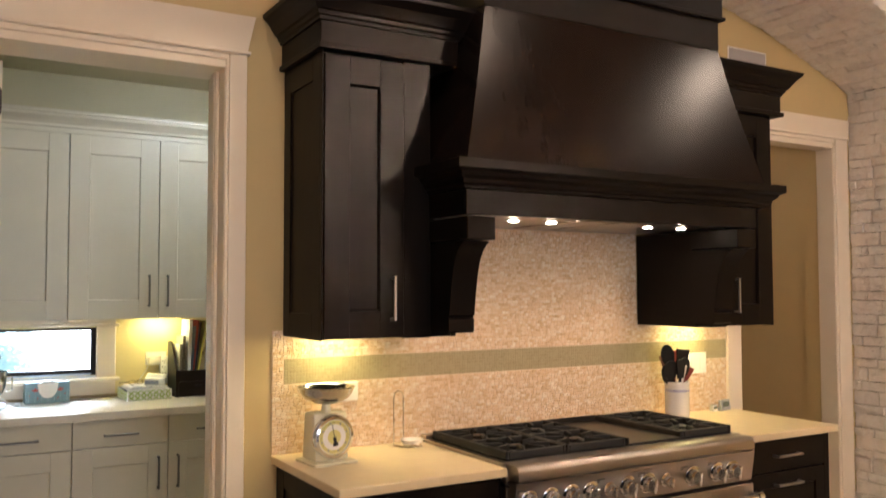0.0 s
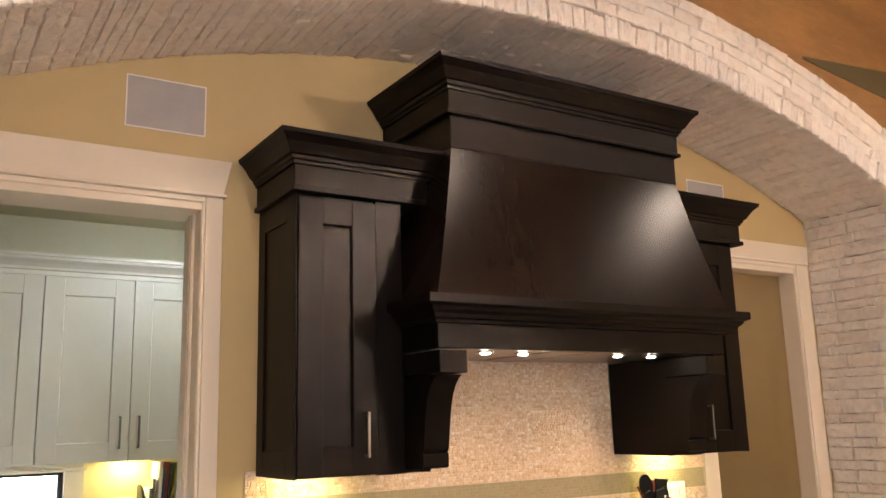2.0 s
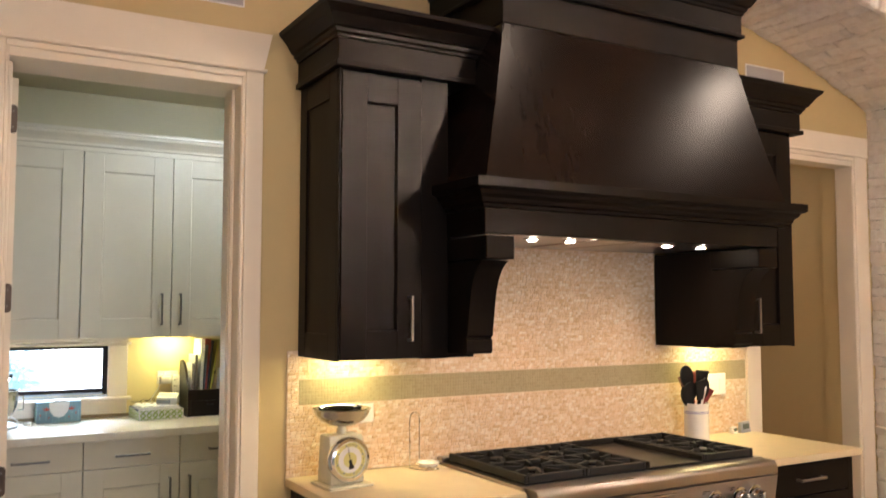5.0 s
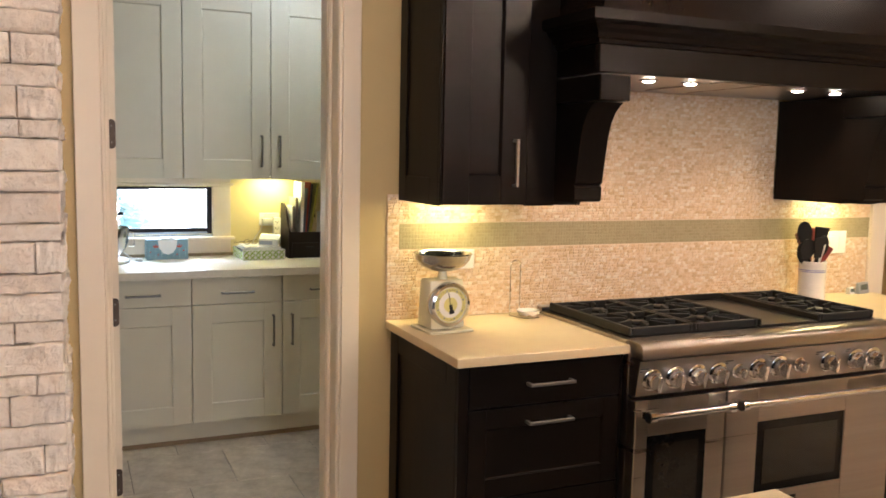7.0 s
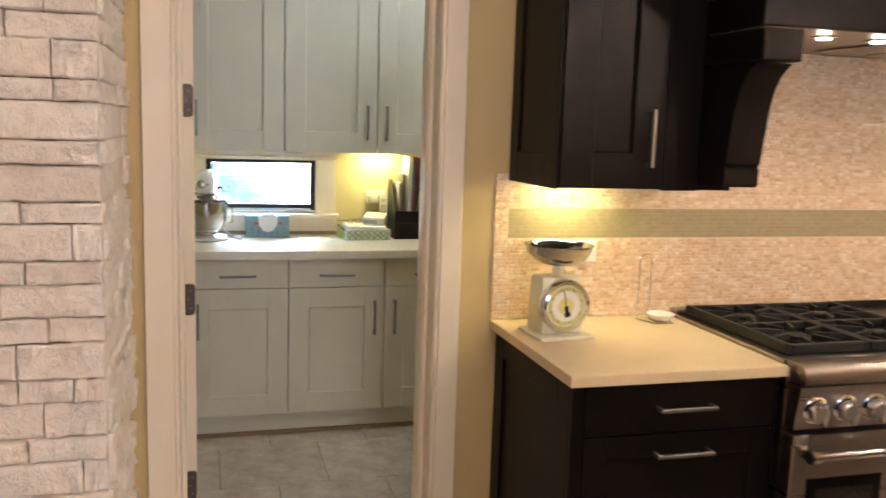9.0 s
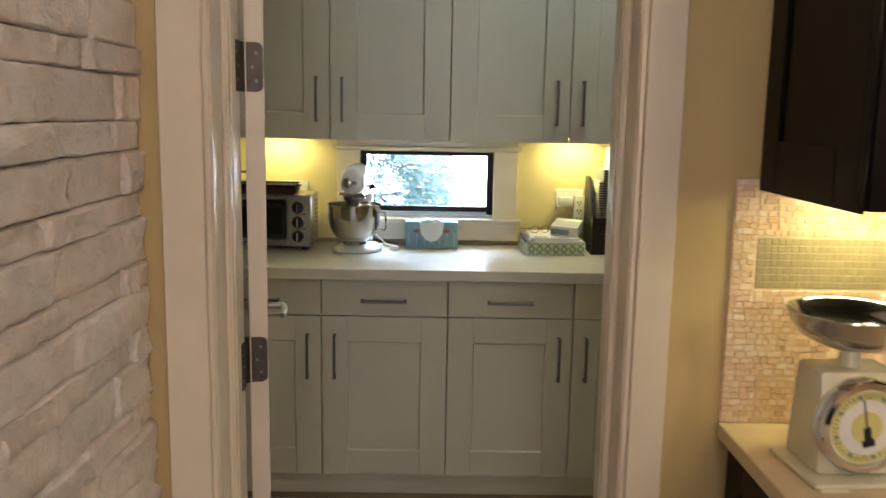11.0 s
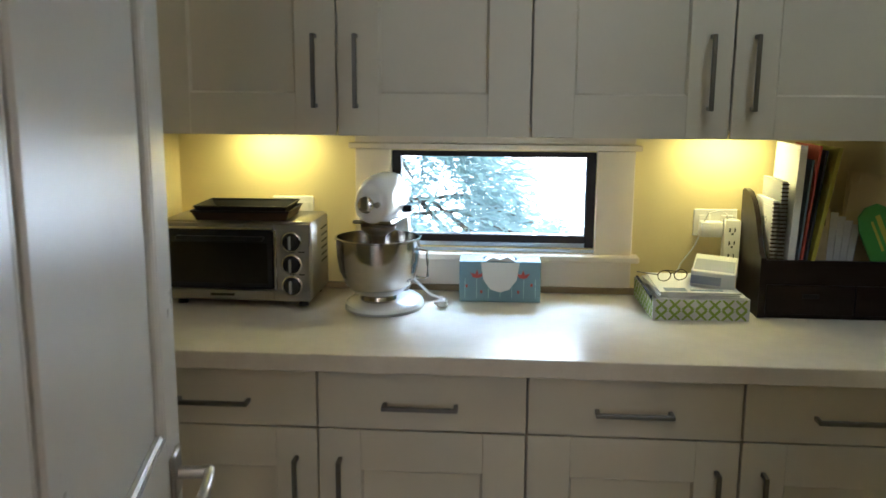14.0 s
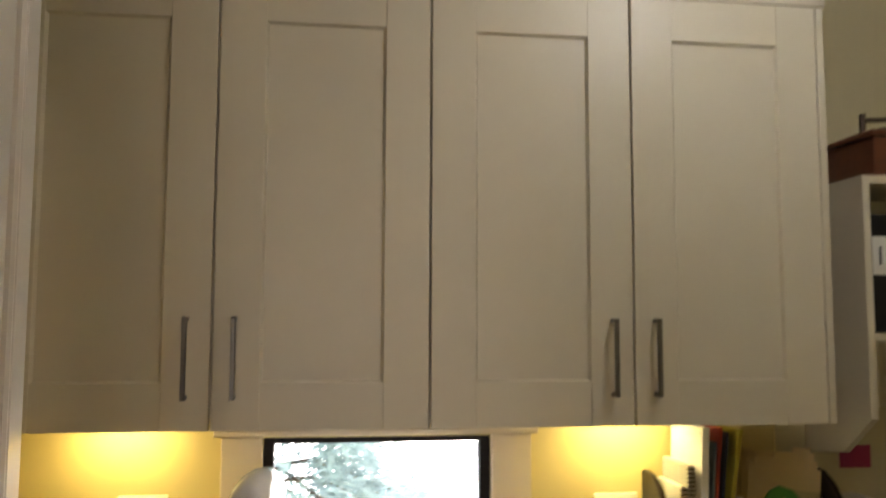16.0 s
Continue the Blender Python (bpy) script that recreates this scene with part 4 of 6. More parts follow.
# ---- mosaic backsplash ----
def chips(name, rects, w, h, gap, y, proud, material, seed, jitter, label):
    """Small tiles, each its own little block, laid in courses within the rectangles."""
    rnd = random.Random(seed)
    verts, faces = [], []
    for x0, x1, z0, z1 in rects:
        rows = max(1, round((z1 - z0) / h))
        rh = (z1 - z0) / rows
        for r in range(rows):
            x = x0 - (rnd.random() * w if jitter else 0)
            while x < x1 - 0.001:
                l = w * (rnd.uniform(0.45, 1.6) if jitter else 1)
                a, b = max(x0, x) + gap / 2, min(x1, x + l) - gap / 2
                x += l
                if b - a < 0.003:
                    continue
                c, d = z0 + r * rh + gap / 2, z0 + (r + 1) * rh - gap / 2
                f = [y - proud * (rnd.uniform(0.75, 1.2) if jitter else 1) for _ in range(4)]
                e = 0.001
                n = len(verts)
                q = [rnd.uniform(-0.0022, 0.0022) if jitter else 0.0 for _ in range(4)]
                c0, c1, d0, d1 = (min(max(v + k, z0), z1) for v, k in ((c, q[0]), (c, q[1]), (d, q[2]), (d, q[3])))
                verts += [(a, y, c0), (b, y, c1), (b, y, d1), (a, y, d0), (a + e, f[0], c0 + e), (b - e, f[1], c1 + e), (b - e, f[2], d1 - e), (a + e, f[3], d0 - e)]
                faces += [(n + 4, n + 5, n + 6, n + 7), (n, n + 1, n + 5, n + 4), (n + 1, n + 2, n + 6, n + 5), (n + 2, n + 3, n + 7, n + 6), (n + 3, n, n + 4, n + 7)]
    me = bpy.data.meshes.new(name)
    me.from_pydata(verts, [], faces)
    me.materials.append(material)
    ob = new(name, me)
    return tagged(ob, label, "tiles", "", "stuff")


BX0, BX1 = 1.140, 3.582
structure("backsplash_bed", boxes((BX0, BX1, YW - 0.005, YW - 0.0005, KZ + 0.001, 1.380), (1.717, 2.966, YW - 0.005, YW - 0.0005, 1.381, 1.797)), BS_GROUT, "grout bed of the backsplash", "backsplash")
structure("backsplash_band_bed", boxes((1.186, BX1 - 0.001, YW - 0.0056, YW - 0.0052, 1.179, 1.273)), surface("olive_grout", (0.36, 0.29, 0.165), (0.41, 0.335, 0.20), 0.8), "olive grout behind the glass band", "backsplash")
chips("mosaic_tiles", [(BX0, BX1, KZ + 0.002, 1.176), (BX0, 1.183, 1.176, 1.380), (1.183, BX1, 1.276, 1.357), (1.717, 2.966, 1.357, 1.796)], 0.0175, 0.0115, 0.0004, YW - 0.0045, 0.0030, CHIPS, 4, True, "small honey onyx chips of the backsplash mosaic")
chips("glass_band_tiles", [(1.186, BX1, 1.179, 1.273)], 0.0125, 0.0134, 0.0014, YW - 0.0045, 0.0022, GLASS_TILE, 6, False, "olive glass mosaic band across the backsplash")


def outlet(x, y, z, w, h, sockets, label):
    o = thing("outlet", pose(x, y, z), label, "outlet", "wall outlets")
    part("plate", boxes((-w / 2, w / 2, -0.006, 0, -h / 2, h / 2), bev=0.002), WHITE_PLASTIC, o)
    for s in sockets:
        part("socket", boxes((s - 0.016, s + 0.016, -0.0085, -0.0062, -h * 0.28, h * 0.28), bev=0.001), WHITE_PLASTIC, o)
    return o


outlet(3.364, YW - 0.011, 1.160, 0.125, 0.105, (-0.03, 0.03), "white double switch plate on the backsplash")
outlet(1.453, YW - 0.011, 1.137, 0.070, 0.072, (0.0,), "white outlet on the backsplash behind the scale")


# ---- range ----
rng = thing("range_cooker", pose(0, 0, 0), "stainless steel professional range with two ovens and six burners", "range")
R0, R1 = 1.768, 2.973
part("body", boxes((R0, R1, 2.385, 2.995, 0.12, 0.905)), STEEL, rng)
bm = bmesh.new()
prism(bm, [(2.40, 0.927), (2.350, 0.927), (2.335, 0.924), (2.325, 0.916), (2.321, 0.906), (2.319, 0.880), (2.323, 0.875), (2.40, 0.875)], R0 + 0.010, R1 - 0.010, "x")
part("bullnose", bm, STEEL, rng, "rounded stainless front rail", True)
part("control_panel", prism(bmesh.new(), [(2.325, 0.870), (2.345, 0.748), (2.40, 0.748), (2.40, 0.870)], R0 + 0.004, R1 - 0.004, "x"), STEEL, rng)
part("cooktop", boxes((R0, R1, 2.40, 2.995, 0.9055, 0.928), bev=0.002), STEEL, rng)
for _a, _b in ((R0 + 0.03, 2.352), (2.662, R1 - 0.03)):
    part("burner_well", boxes((_a, _b, 2.42, 2.95, 0.9285, 0.931)), IRON, rng)
part("back_vent", boxes((R0, R1, 2.952, 2.994, 0.929, 0.945), bev=0.003), STEEL, rng)
part("griddle", boxes((2.364, 2.652, 2.42, 2.945, 0.929, 0.938), (2.364, 2.372, 2.42, 2.945, 0.938, 0.960), (2.644, 2.652, 2.42, 2.945, 0.938, 0.960), (2.372, 2.644, 2.937, 2.945, 0.938, 0.962), bev=0.002), surface("seasoned_steel_griddle", (0.03, 0.026, 0.022), (0.05, 0.044, 0.038), 0.35, 0.6), rng, "dark griddle plate")


def grate(x0, x1):
    g = part("grate", boxes((x0, x0 + 0.014, 2.425, 2.945, 0.932, 0.962), (x1 - 0.014, x1, 2.425, 2.945, 0.932, 0.962), (x0 + 0.014, x1 - 0.014, 2.425, 2.441, 0.932, 0.960),
                            (x0 + 0.014, x1 - 0.014, 2.929, 2.945, 0.932, 0.960), (x0 + 0.014, x1 - 0.014, 2.678, 2.692, 0.936, 0.960), bev=0.003), IRON, rng, "cast iron grate")
    xm = (x0 + x1) / 2
    for ym in (2.56, 2.81):
        bm = bmesh.new()
        for k in range(8):
            a = k * math.pi / 4 + math.pi / 8
            c, s = math.cos(a), math.sin(a)
            far = min(abs(((x1 - x0) / 2 - 0.012) / c), abs(0.118 / s))
            t = bmesh.new()
            box(t, 0.045, far, -0.005, 0.005, 0.942, 0.963, 0.002)
            bmesh.ops.transform(t, matrix=pose(xm, ym, 0, 0, 0, math.degrees(a)), verts=t.verts[:])
            merge(bm, t)
        part("finger", bm, IRON, g)
        bm = bmesh.new()
        lathe(bm, [(0.05, 0.9315), (0.05, 0.940), (0.032, 0.942), (0.032, 0.950), (0.028, 0.953)], xm, ym, 5 * 4)
        part("burner", bm, BLACK, rng, "black burner cap", True)


grate(R0 + 0.028, 2.066)
grate(2.070, 2.358)
grate(2.658, R1 - 0.028)
KNOBS = ((1.835, 1), (1.929, 1), (2.020, 1), (2.110, 1), (2.200, 0.68), (2.287, 1), (2.386, 1), (2.482, 0.68), (2.624, 1), (2.760, 1), (2.847, 1))
for x, s in [(kx - 0.010, ks * 1.08) for kx, ks in KNOBS]:
    bm = bmesh.new()
    lathe(bm, [(0.036 * s, 0), (0.036 * s, 0.006), (0.031 * s, 0.010)], 0, 0, 24)
    k = part("knob_bezel", bm, CHROME, rng, "chrome knob bezel", True)
    k.matrix_basis = pose(x, 2.334, 0.806, 99, 0, 0)
    bm = lathe(bmesh.new(), [(0.027 * s, 0.010), (0.026 * s, 0.030), (0.023 * s, 0.034)], 0, 0, 24)
    box(bm, -0.006 * s, 0.006 * s, -0.025 * s, 0.025 * s, 0.030, 0.050 * (0.6 + 0.4 * s), 0.002)
    kk = part("knob", bm, KNOB_STEEL, k, "brushed steel knob", True)
for x0, x1 in ((1.775, 1.81), (2.13, 2.165), (2.33, 2.36), (2.55, 2.585), (2.70, 2.72)):
    bm = boxes((x0, x1, 2.327, 2.330, 0.842, 0.845), (x0, x0 + 0.012, 2.328, 2.331, 0.834, 0.837))
    part("panel_marking", bm, BLACK, rng, "black printed control markings")


def oven_door(x0, x1, wx0, wx1, wz0, wz1):
    bm = bmesh.new()
    f, b = 2.335, 2.384
    z0, z1 = 0.135, 0.735
    box(bm, x0, wx0, f, b, z0, z1, 0.003)
    box(bm, wx1, x1, f, b, z0, z1, 0.003)
    box(bm, wx0, wx1, f, b, z0, wz0, 0.0)
    box(bm, wx0, wx1, f, b, wz1, z1, 0.0)
    d = part("oven_door", bm, STEEL, rng)
    part("window", boxes((wx0 + 0.0005, wx1 - 0.0005, f + 0.003, b - 0.004, wz0, wz1)), BLACK_GLASS, d, "black glass border")
    m = 0.032
    part("glass", boxes((wx0 + m, wx1 - m, f + 0.001, f + 0.0025, wz0 + m, wz1 - m)), OVEN_GLASS, d, "smoky oven glass")
    bm = tube(bmesh.new(), [(x0 + 0.03, 2.285, 0.694), (x1 - 0.03, 2.285, 0.694)], 0.0125, 16)
    part("handle", bm, KNOB_STEEL, d, "polished tubular handle", True)
    for hx, s in ((x0 + 0.026, -1), (x1 - 0.026, 1)):
        bm = tube(bmesh.new(), [(hx - 0.012, 2.285, 0.694), (hx + 0.012, 2.285, 0.694)], 0.019, 16)
        box(bm, hx - 0.011, hx + 0.011, 2.285, f + 0.001, 0.680, 0.708, 0.003)
        part("handle_post", bm, CHROME, d, "", True)
        part("handle_cap", tube(bmesh.new(), [(hx + s * 0.0122, 2.285, 0.694), (hx + s * 0.015, 2.285, 0.694)], 0.017, 16), BLACK, d, "black end cap")


oven_door(R0 + 0.002, 2.150, 1.822, 2.070, 0.30, 0.612)
oven_door(2.156, R1 - 0.002, 2.300, 2.722, 0.345, 0.610)
part("badge", boxes((2.39, 2.50, 2.3325, 2.3345, 0.298, 0.318)), BLACK, rng, "dark maker's plate")
part("kick_plate", boxes((R0 + 0.01, R1 - 0.01, 2.42, 2.43, 0.0, 0.12)), STEEL, rng)
part("gap_strip", boxes((R0 + 0.004, R1 - 0.004, 2.375, 2.3845, 0.7355, 0.7475)), BLACK, rng)


# ---- things on the kitchen worktops ----
scale = thing("kitchen_scale", pose(1.272, 2.80, KZ, 0, 0, 4), "cream retro kitchen scale with steel bowl and round dial", "scale")
part("base", boxes((-0.085, 0.085, -0.085, 0.075, 0.0, 0.010), (-0.08, -0.03, -0.088, -0.086, -0.0, 0.006), bev=0.003), ENAMEL_CREAM, scale)
bm = bmesh.new()
prism(bm, [(-0.050, 0.010), (0.060, 0.010), (0.052, 0.100), (0.042, 0.178), (-0.036, 0.178), (-0.046, 0.10)], -0.066, 0.066, "x")
bmesh.ops.bevel(bm, geom=bm.edges[:], offset=0.008, segments=2, affect="EDGES", profile=0.5)
part("housing", bm, ENAMEL_CREAM, scale, "", True)


def disc(profile, m, n=40):
    bm = lathe(bmesh.new(), profile, 0, 0, n)
    bmesh.ops.transform(bm, matrix=m, verts=bm.verts[:])
    return bm


DIAL_YELLOW = flat("dial_yellow", (0.66, 0.60, 0.22), 0.4)
DIAL = pose(0.0, -0.046, 0.096, 90, 0, 0)
ring = part("dial_ring", disc([(0.077, -0.004), (0.078, 0.016), (0.073, 0.024), (0.064, 0.026), (0.060, 0.018)], DIAL), CHROME, scale, "chrome dial ring", True)
part("dial_face", disc([(0.061, 0.0), (0.061, 0.0185)], DIAL), WHITE_PLASTIC, ring, "white dial face")
part("dial_band", disc([(0.059, 0.0186), (0.059, 0.0190)], DIAL), DIAL_YELLOW, ring, "pale yellow-green dial band")
part("dial_centre", disc([(0.045, 0.0191), (0.045, 0.0195)], DIAL), WHITE_PLASTIC, ring)
part("dial_spot", disc([(0.026, 0.0195), (0.026, 0.0197)], DIAL), DIAL_YELLOW, ring, "yellow spot behind the pointer")
bm = bmesh.new()
for k in range(48):
    a = 2 * math.pi * k / 48
    l = 0.010 if k % 4 == 0 else 0.005
    t = bmesh.new()
    box(t, -0.0005, 0.0005, 0.055 - l, 0.055, 0.0192, 0.0196)
    bmesh.ops.transform(t, matrix=DIAL @ pose(0, 0, 0, 0, 0, math.degrees(a)), verts=t.verts[:])
    merge(bm, t)
part("dial_marks", bm, BLACK, ring, "black tick marks")
bm = boxes((-0.0012, 0.0012, 0, 0.046, 0.0198, 0.0208), (-0.006, 0.006, -0.026, 0.0, 0.0198, 0.0210), (-0.010, 0.010, -0.032, -0.020, 0.0198, 0.0210), bev=0.0003)
bmesh.ops.transform(bm, matrix=DIAL @ pose(0, 0, 0, 0, 0, 11), verts=bm.verts[:])
part("pointer", bm, BLACK, ring, "black pointer")
bm = bmesh.new()
for k in range(8):
    a = 2 * math.pi * k / 8 + 0.3
    t = boxes((-0.0025, 0.0025, 0.047, 0.0535, 0.0192, 0.0197))
    bmesh.ops.transform(t, matrix=DIAL @ pose(0, 0, 0, 0, 0, math.degrees(a)), verts=t.verts[:])
    merge(bm, t)
part("dial_figures", bm, SLATE, ring, "small printed figures")
part("stem", lathe(bmesh.new(), [(0.018, 0.178), (0.014, 0.205), (0.05, 0.212)], 0, 0, 20), ENAMEL_CREAM, scale, "", True)
bm = lathe(bmesh.new(), [(0.010, 0.213), (0.055, 0.214), (0.078, 0.226), (0.094, 0.246), (0.101, 0.265), (0.1035, 0.267), (0.102, 0.269), (0.098, 0.266), (0.090, 0.247), (0.074, 0.229), (0.053, 0.217), (0.010, 0.216)], 0, 0, 40)
part("bowl", bm, BOWL_STEEL, scale, "polished steel bowl", True)

rest = thing("spoon_rest", pose(1.672, 2.905, KZ), "white ceramic spoon rest on a tall wire stand", "spoon rest")
part("dish", lathe(bmesh.new(), [(0.012, 0.012), (0.036, 0.014), (0.044, 0.026), (0.046, 0.030), (0.043, 0.030), (0.034, 0.019), (0.010, 0.017)], 0, -0.015, 28), CERAMIC, rest, "", True)
bm = bmesh.new()
hair = [(-0.058, 0.03, 0.004)] + [(-0.058, 0.03, z) for z in (0.05, 0.12, 0.19)] + [(-0.054, 0.03, 0.208), (-0.042, 0.03, 0.216), (-0.028, 0.03, 0.214), (-0.018, 0.03, 0.204)] + [(-0.016, 0.03, z) for z in (0.19, 0.12, 0.05, 0.004)]
tube(bm, hair, 0.0022, 8)
tube(bm, [(-0.058, 0.03, 0.004), (-0.03, -0.045, 0.004), (0.03, -0.045, 0.004), (-0.016, 0.03, 0.004)], 0.0022, 8)
tube(bm, [(-0.02, -0.045, 0.004), (-0.02, -0.050, 0.018), (0.0, -0.052, 0.010), (0.02, -0.050, 0.018), (0.02, -0.045, 0.004)], 0.0022, 8)
part("stand", bm, CHROME, rest, "bent chrome wire stand", True)

crock = thing("utensil_crock", pose(3.085, 2.865, KZ), "white stoneware utensil crock with thin blue bands", "crock")
part("body", lathe(bmesh.new(), [(0.052, 0.0), (0.056, 0.004), (0.056, 0.165), (0.058, 0.168), (0.058, 0.176), (0.055, 0.178), (0.051, 0.175), (0.051, 0.012), (0.01, 0.010)], 0, 0, 36), CERAMIC, crock, "", True)
for z in (0.132, 0.139):
    part("band", lathe(bmesh.new(), [(0.0563, z), (0.0566, z + 0.0005), (0.0566, z + 0.0025), (0.0563, z + 0.003)], 0, 0, 36, False), BLUE_LINE, crock, "blue glazed line")


def utensil(name, dx, dy, lean_x, lean_y, handle, head, head_mat, shape, label):
    u = thing(name, pose(3.085 + dx - 0.155 * math.tan(radians(lean_y)), 2.865 + dy + 0.155 * math.tan(radians(lean_x)), KZ + 0.02, lean_x, lean_y, 0), label, "utensil", "utensils in the crock")
    part("shaft", tube(bmesh.new(), [(0, 0, 0), (0, 0, handle)], 0.005, 8), head_mat, u)
    bm = bmesh.new()
    w, h = head[0] * 1.35, head[1] * 1.2
    if shape == "spoon":
        prism(bm, [(w / 2 * math.cos(2 * math.pi * i / 16), handle + h / 2 + h / 2 * math.sin(2 * math.pi * i / 16)) for i in range(16)], -0.003, 0.003, "y")
    else:
        prism(bm, [(-w * 0.3, handle), (w * 0.3, handle), (w / 2, handle + h), (-w / 2, handle + h * 0.92)], -0.003, 0.003, "y")
        bmesh.ops.bevel(bm, geom=bm.edges[:], offset=0.002, segments=1, affect="EDGES")
    part("head", bm, head_mat, u)
    return u


utensil("slotted_spoon", -0.014, 0.012, -4, -10, 0.235, (0.060, 0.085), BLACK, "spoon", "black nylon slotted spoon in the crock")
utensil("ladle", -0.032, -0.012, 5, -24, 0.19, (0.070, 0.075), BLACK, "spoon", "black nylon ladle in the crock")
utensil("turner", 0.016, 0.0, 0, 11, 0.215, (0.065, 0.085), BLACK, "flat", "black nylon turner in the crock")
utensil("spatula", 0.034, 0.0, 4, 30, 0.175, (0.058, 0.075), RED_SILICONE, "flat", "dark red silicone spatula in the crock")
utensil("spatula", -0.024, 0.02, -5, -12, 0.225, (0.05, 0.06), BROWN_SILICONE, "flat", "brown spatula in the crock")
utensil("white_spatula", 0.006, -0.022, 8, 6, 0.155, (0.030, 0.07), WHITE_PLASTIC, "flat", "white plastic spatula in the crock")
utensil("serving_spoon", 0.022, -0.01, 4, 10, 0.18, (0.05, 0.08), BLACK, "spoon", "black serving spoon in the crock")
utensil("wooden_spoon", 0.034, 0.018, -4, 22, 0.20, (0.045, 0.065), RED_WOOD, "spoon", "reddish wooden spoon in the crock")
utensil("spatula", 0.014, 0.028, -7, 9, 0.225, (0.045, 0.07), RED_SILICONE, "flat", "dark red silicone spatula in the crock")
utensil("serving_spoon", -0.034, 0.006, 2, -28, 0.165, (0.055, 0.085), BLACK, "spoon", "black serving spoon in the crock")
utensil("turner", -0.004, -0.026, 7, -3, 0.175, (0.05, 0.08), BLACK, "flat", "black nylon turner in the crock")
utensil("wooden_spoon", -0.008, 0.032, -8, -2, 0.235, (0.045, 0.065), BROWN_SILICONE, "spoon", "brown wooden spoon in the crock")
for x, y, w, h, lab in ((3.435, 2.955, 0.045, 0.032, "small white kitchen timer on the worktop"), (3.510, 2.955, 0.085, 0.052, "silver digital clock with grey display")):
    t = thing("kitchen_timer", pose(x, y, KZ, 0, 0, 12), lab, "timer", "timers")
    bm = prism(bmesh.new(), [(-0.012, 0.0), (0.014, 0.0), (0.010, h), (-0.004, h)], -w / 2, w / 2, "x")
    bmesh.ops.bevel(bm, geom=bm.edges[:], offset=0.002, segments=1, affect="EDGES")
    part("case", bm, WHITE_PLASTIC if w < 0.06 else SILVER_PLASTIC, t)
    part("display", prism(bmesh.new(), [(-0.0115, h * 0.35), (-0.009, h * 0.35), (-0.006, h * 0.82), (-0.0085, h * 0.82)], -w * 0.34, w * 0.34, "x"), LCD, t, "grey display")

# speaker grilles
for x0, x1, z0, z1 in ((0.660, 0.960, 2.644, 2.848), (3.640, 3.940, 2.62, 2.82)):
    g = thing("speaker_grille", pose(x0, YW, z0), "flush grey speaker grille high on the yellow wall", "speaker", "wall speakers")
    part("frame", boxes((0, x1 - x0, -0.004, 0, 0, 0.005), (0, x1 - x0, -0.004, 0, z1 - z0 - 0.005, z1 - z0), (0, 0.005, -0.004, 0, 0.005, z1 - z0 - 0.005), (x1 - x0 - 0.005, x1 - x0, -0.004, 0, 0.005, z1 - z0 - 0.005)), WHITE_PLASTIC, g)
    part("cloth", boxes((0.005, x1 - x0 - 0.005, -0.003, 0, 0.005, z1 - z0 - 0.005)), GREY_GRILLE, g)

# island at the walk's right
isl = thing("kitchen_island", pose(0, 0, 0), "kitchen island with beige top and granite bar", "island")
part("body", boxes((1.02, 1.24, 0.25, 1.20, 0, 0.885), (1.40, 3.4, 0.25, 1.06, 0, 0.885)), ESPRESSO, isl)
part("beige_top", boxes((0.98, 1.283, 0.2, 1.257, 0.887, 0.917), bev=0.003), QUARTZ, isl, "beige stone top")
part("granite_top", boxes((1.36, 3.4, 0.2, 1.10, 0.887, 0.917), bev=0.003), GRANITE, isl, "mottled pink granite top")

# ---- things on the pantry worktop ----
PZ = 0.918
oven = thing("toaster_oven", pose(-0.105, 4.905, PZ), "brushed steel toaster oven with glass door and three knobs", "toaster oven")
part("shell", boxes((-0.207, 0.195, 0.012, 0.215, 0.018, 0.228), bev=0.010, seg=2), TOASTER_STEEL, oven, "", True)
part("front_frame", boxes((-0.203, 0.190, 0.0, 0.0115, 0.016, 0.045), (-0.203, -0.192, 0.0, 0.0115, 0.045, 0.222), (0.098, 0.190, 0.0, 0.0115, 0.045, 0.222), (-0.192, 0.098, 0.0, 0.0115, 0.196, 0.222), bev=0.002), TOASTER_STEEL, oven)
part("door_trim", boxes((-0.2005, -0.1915, -0.011, -0.0005, 0.048, 0.207), (0.0965, 0.1045, -0.011, -0.0005, 0.048, 0.207), (-0.191, 0.096, -0.011, -0.0005, 0.2055, 0.2135), bev=0.002), KNOB_STEEL, oven, "bright steel door edging")
od = part("oven_door", boxes((-0.191, 0.096, -0.010, -0.0005, 0.050, 0.205), bev=0.004), BLACK, oven, "black framed glass door")
part("glass", boxes((-0.175, 0.080, -0.0115, -0.0102, 0.066, 0.172)), OVEN_GLASS, od)
part("handle", boxes((-0.155, 0.075, -0.034, -0.020, 0.180, 0.192), (-0.155, -0.143, -0.022, -0.010, 0.181, 0.191), (0.063, 0.075, -0.022, -0.010, 0.181, 0.191), bev=0.003), BLACK, od)
part("lower_rail", boxes((-0.200, 0.096, -0.008, -0.0005, 0.020, 0.046), bev=0.002), TOASTER_STEEL, oven)
part("badge", boxes((-0.075, -0.010, -0.0095, -0.0082, 0.030, 0.037)), BLACK, oven, "dark printed maker's mark")
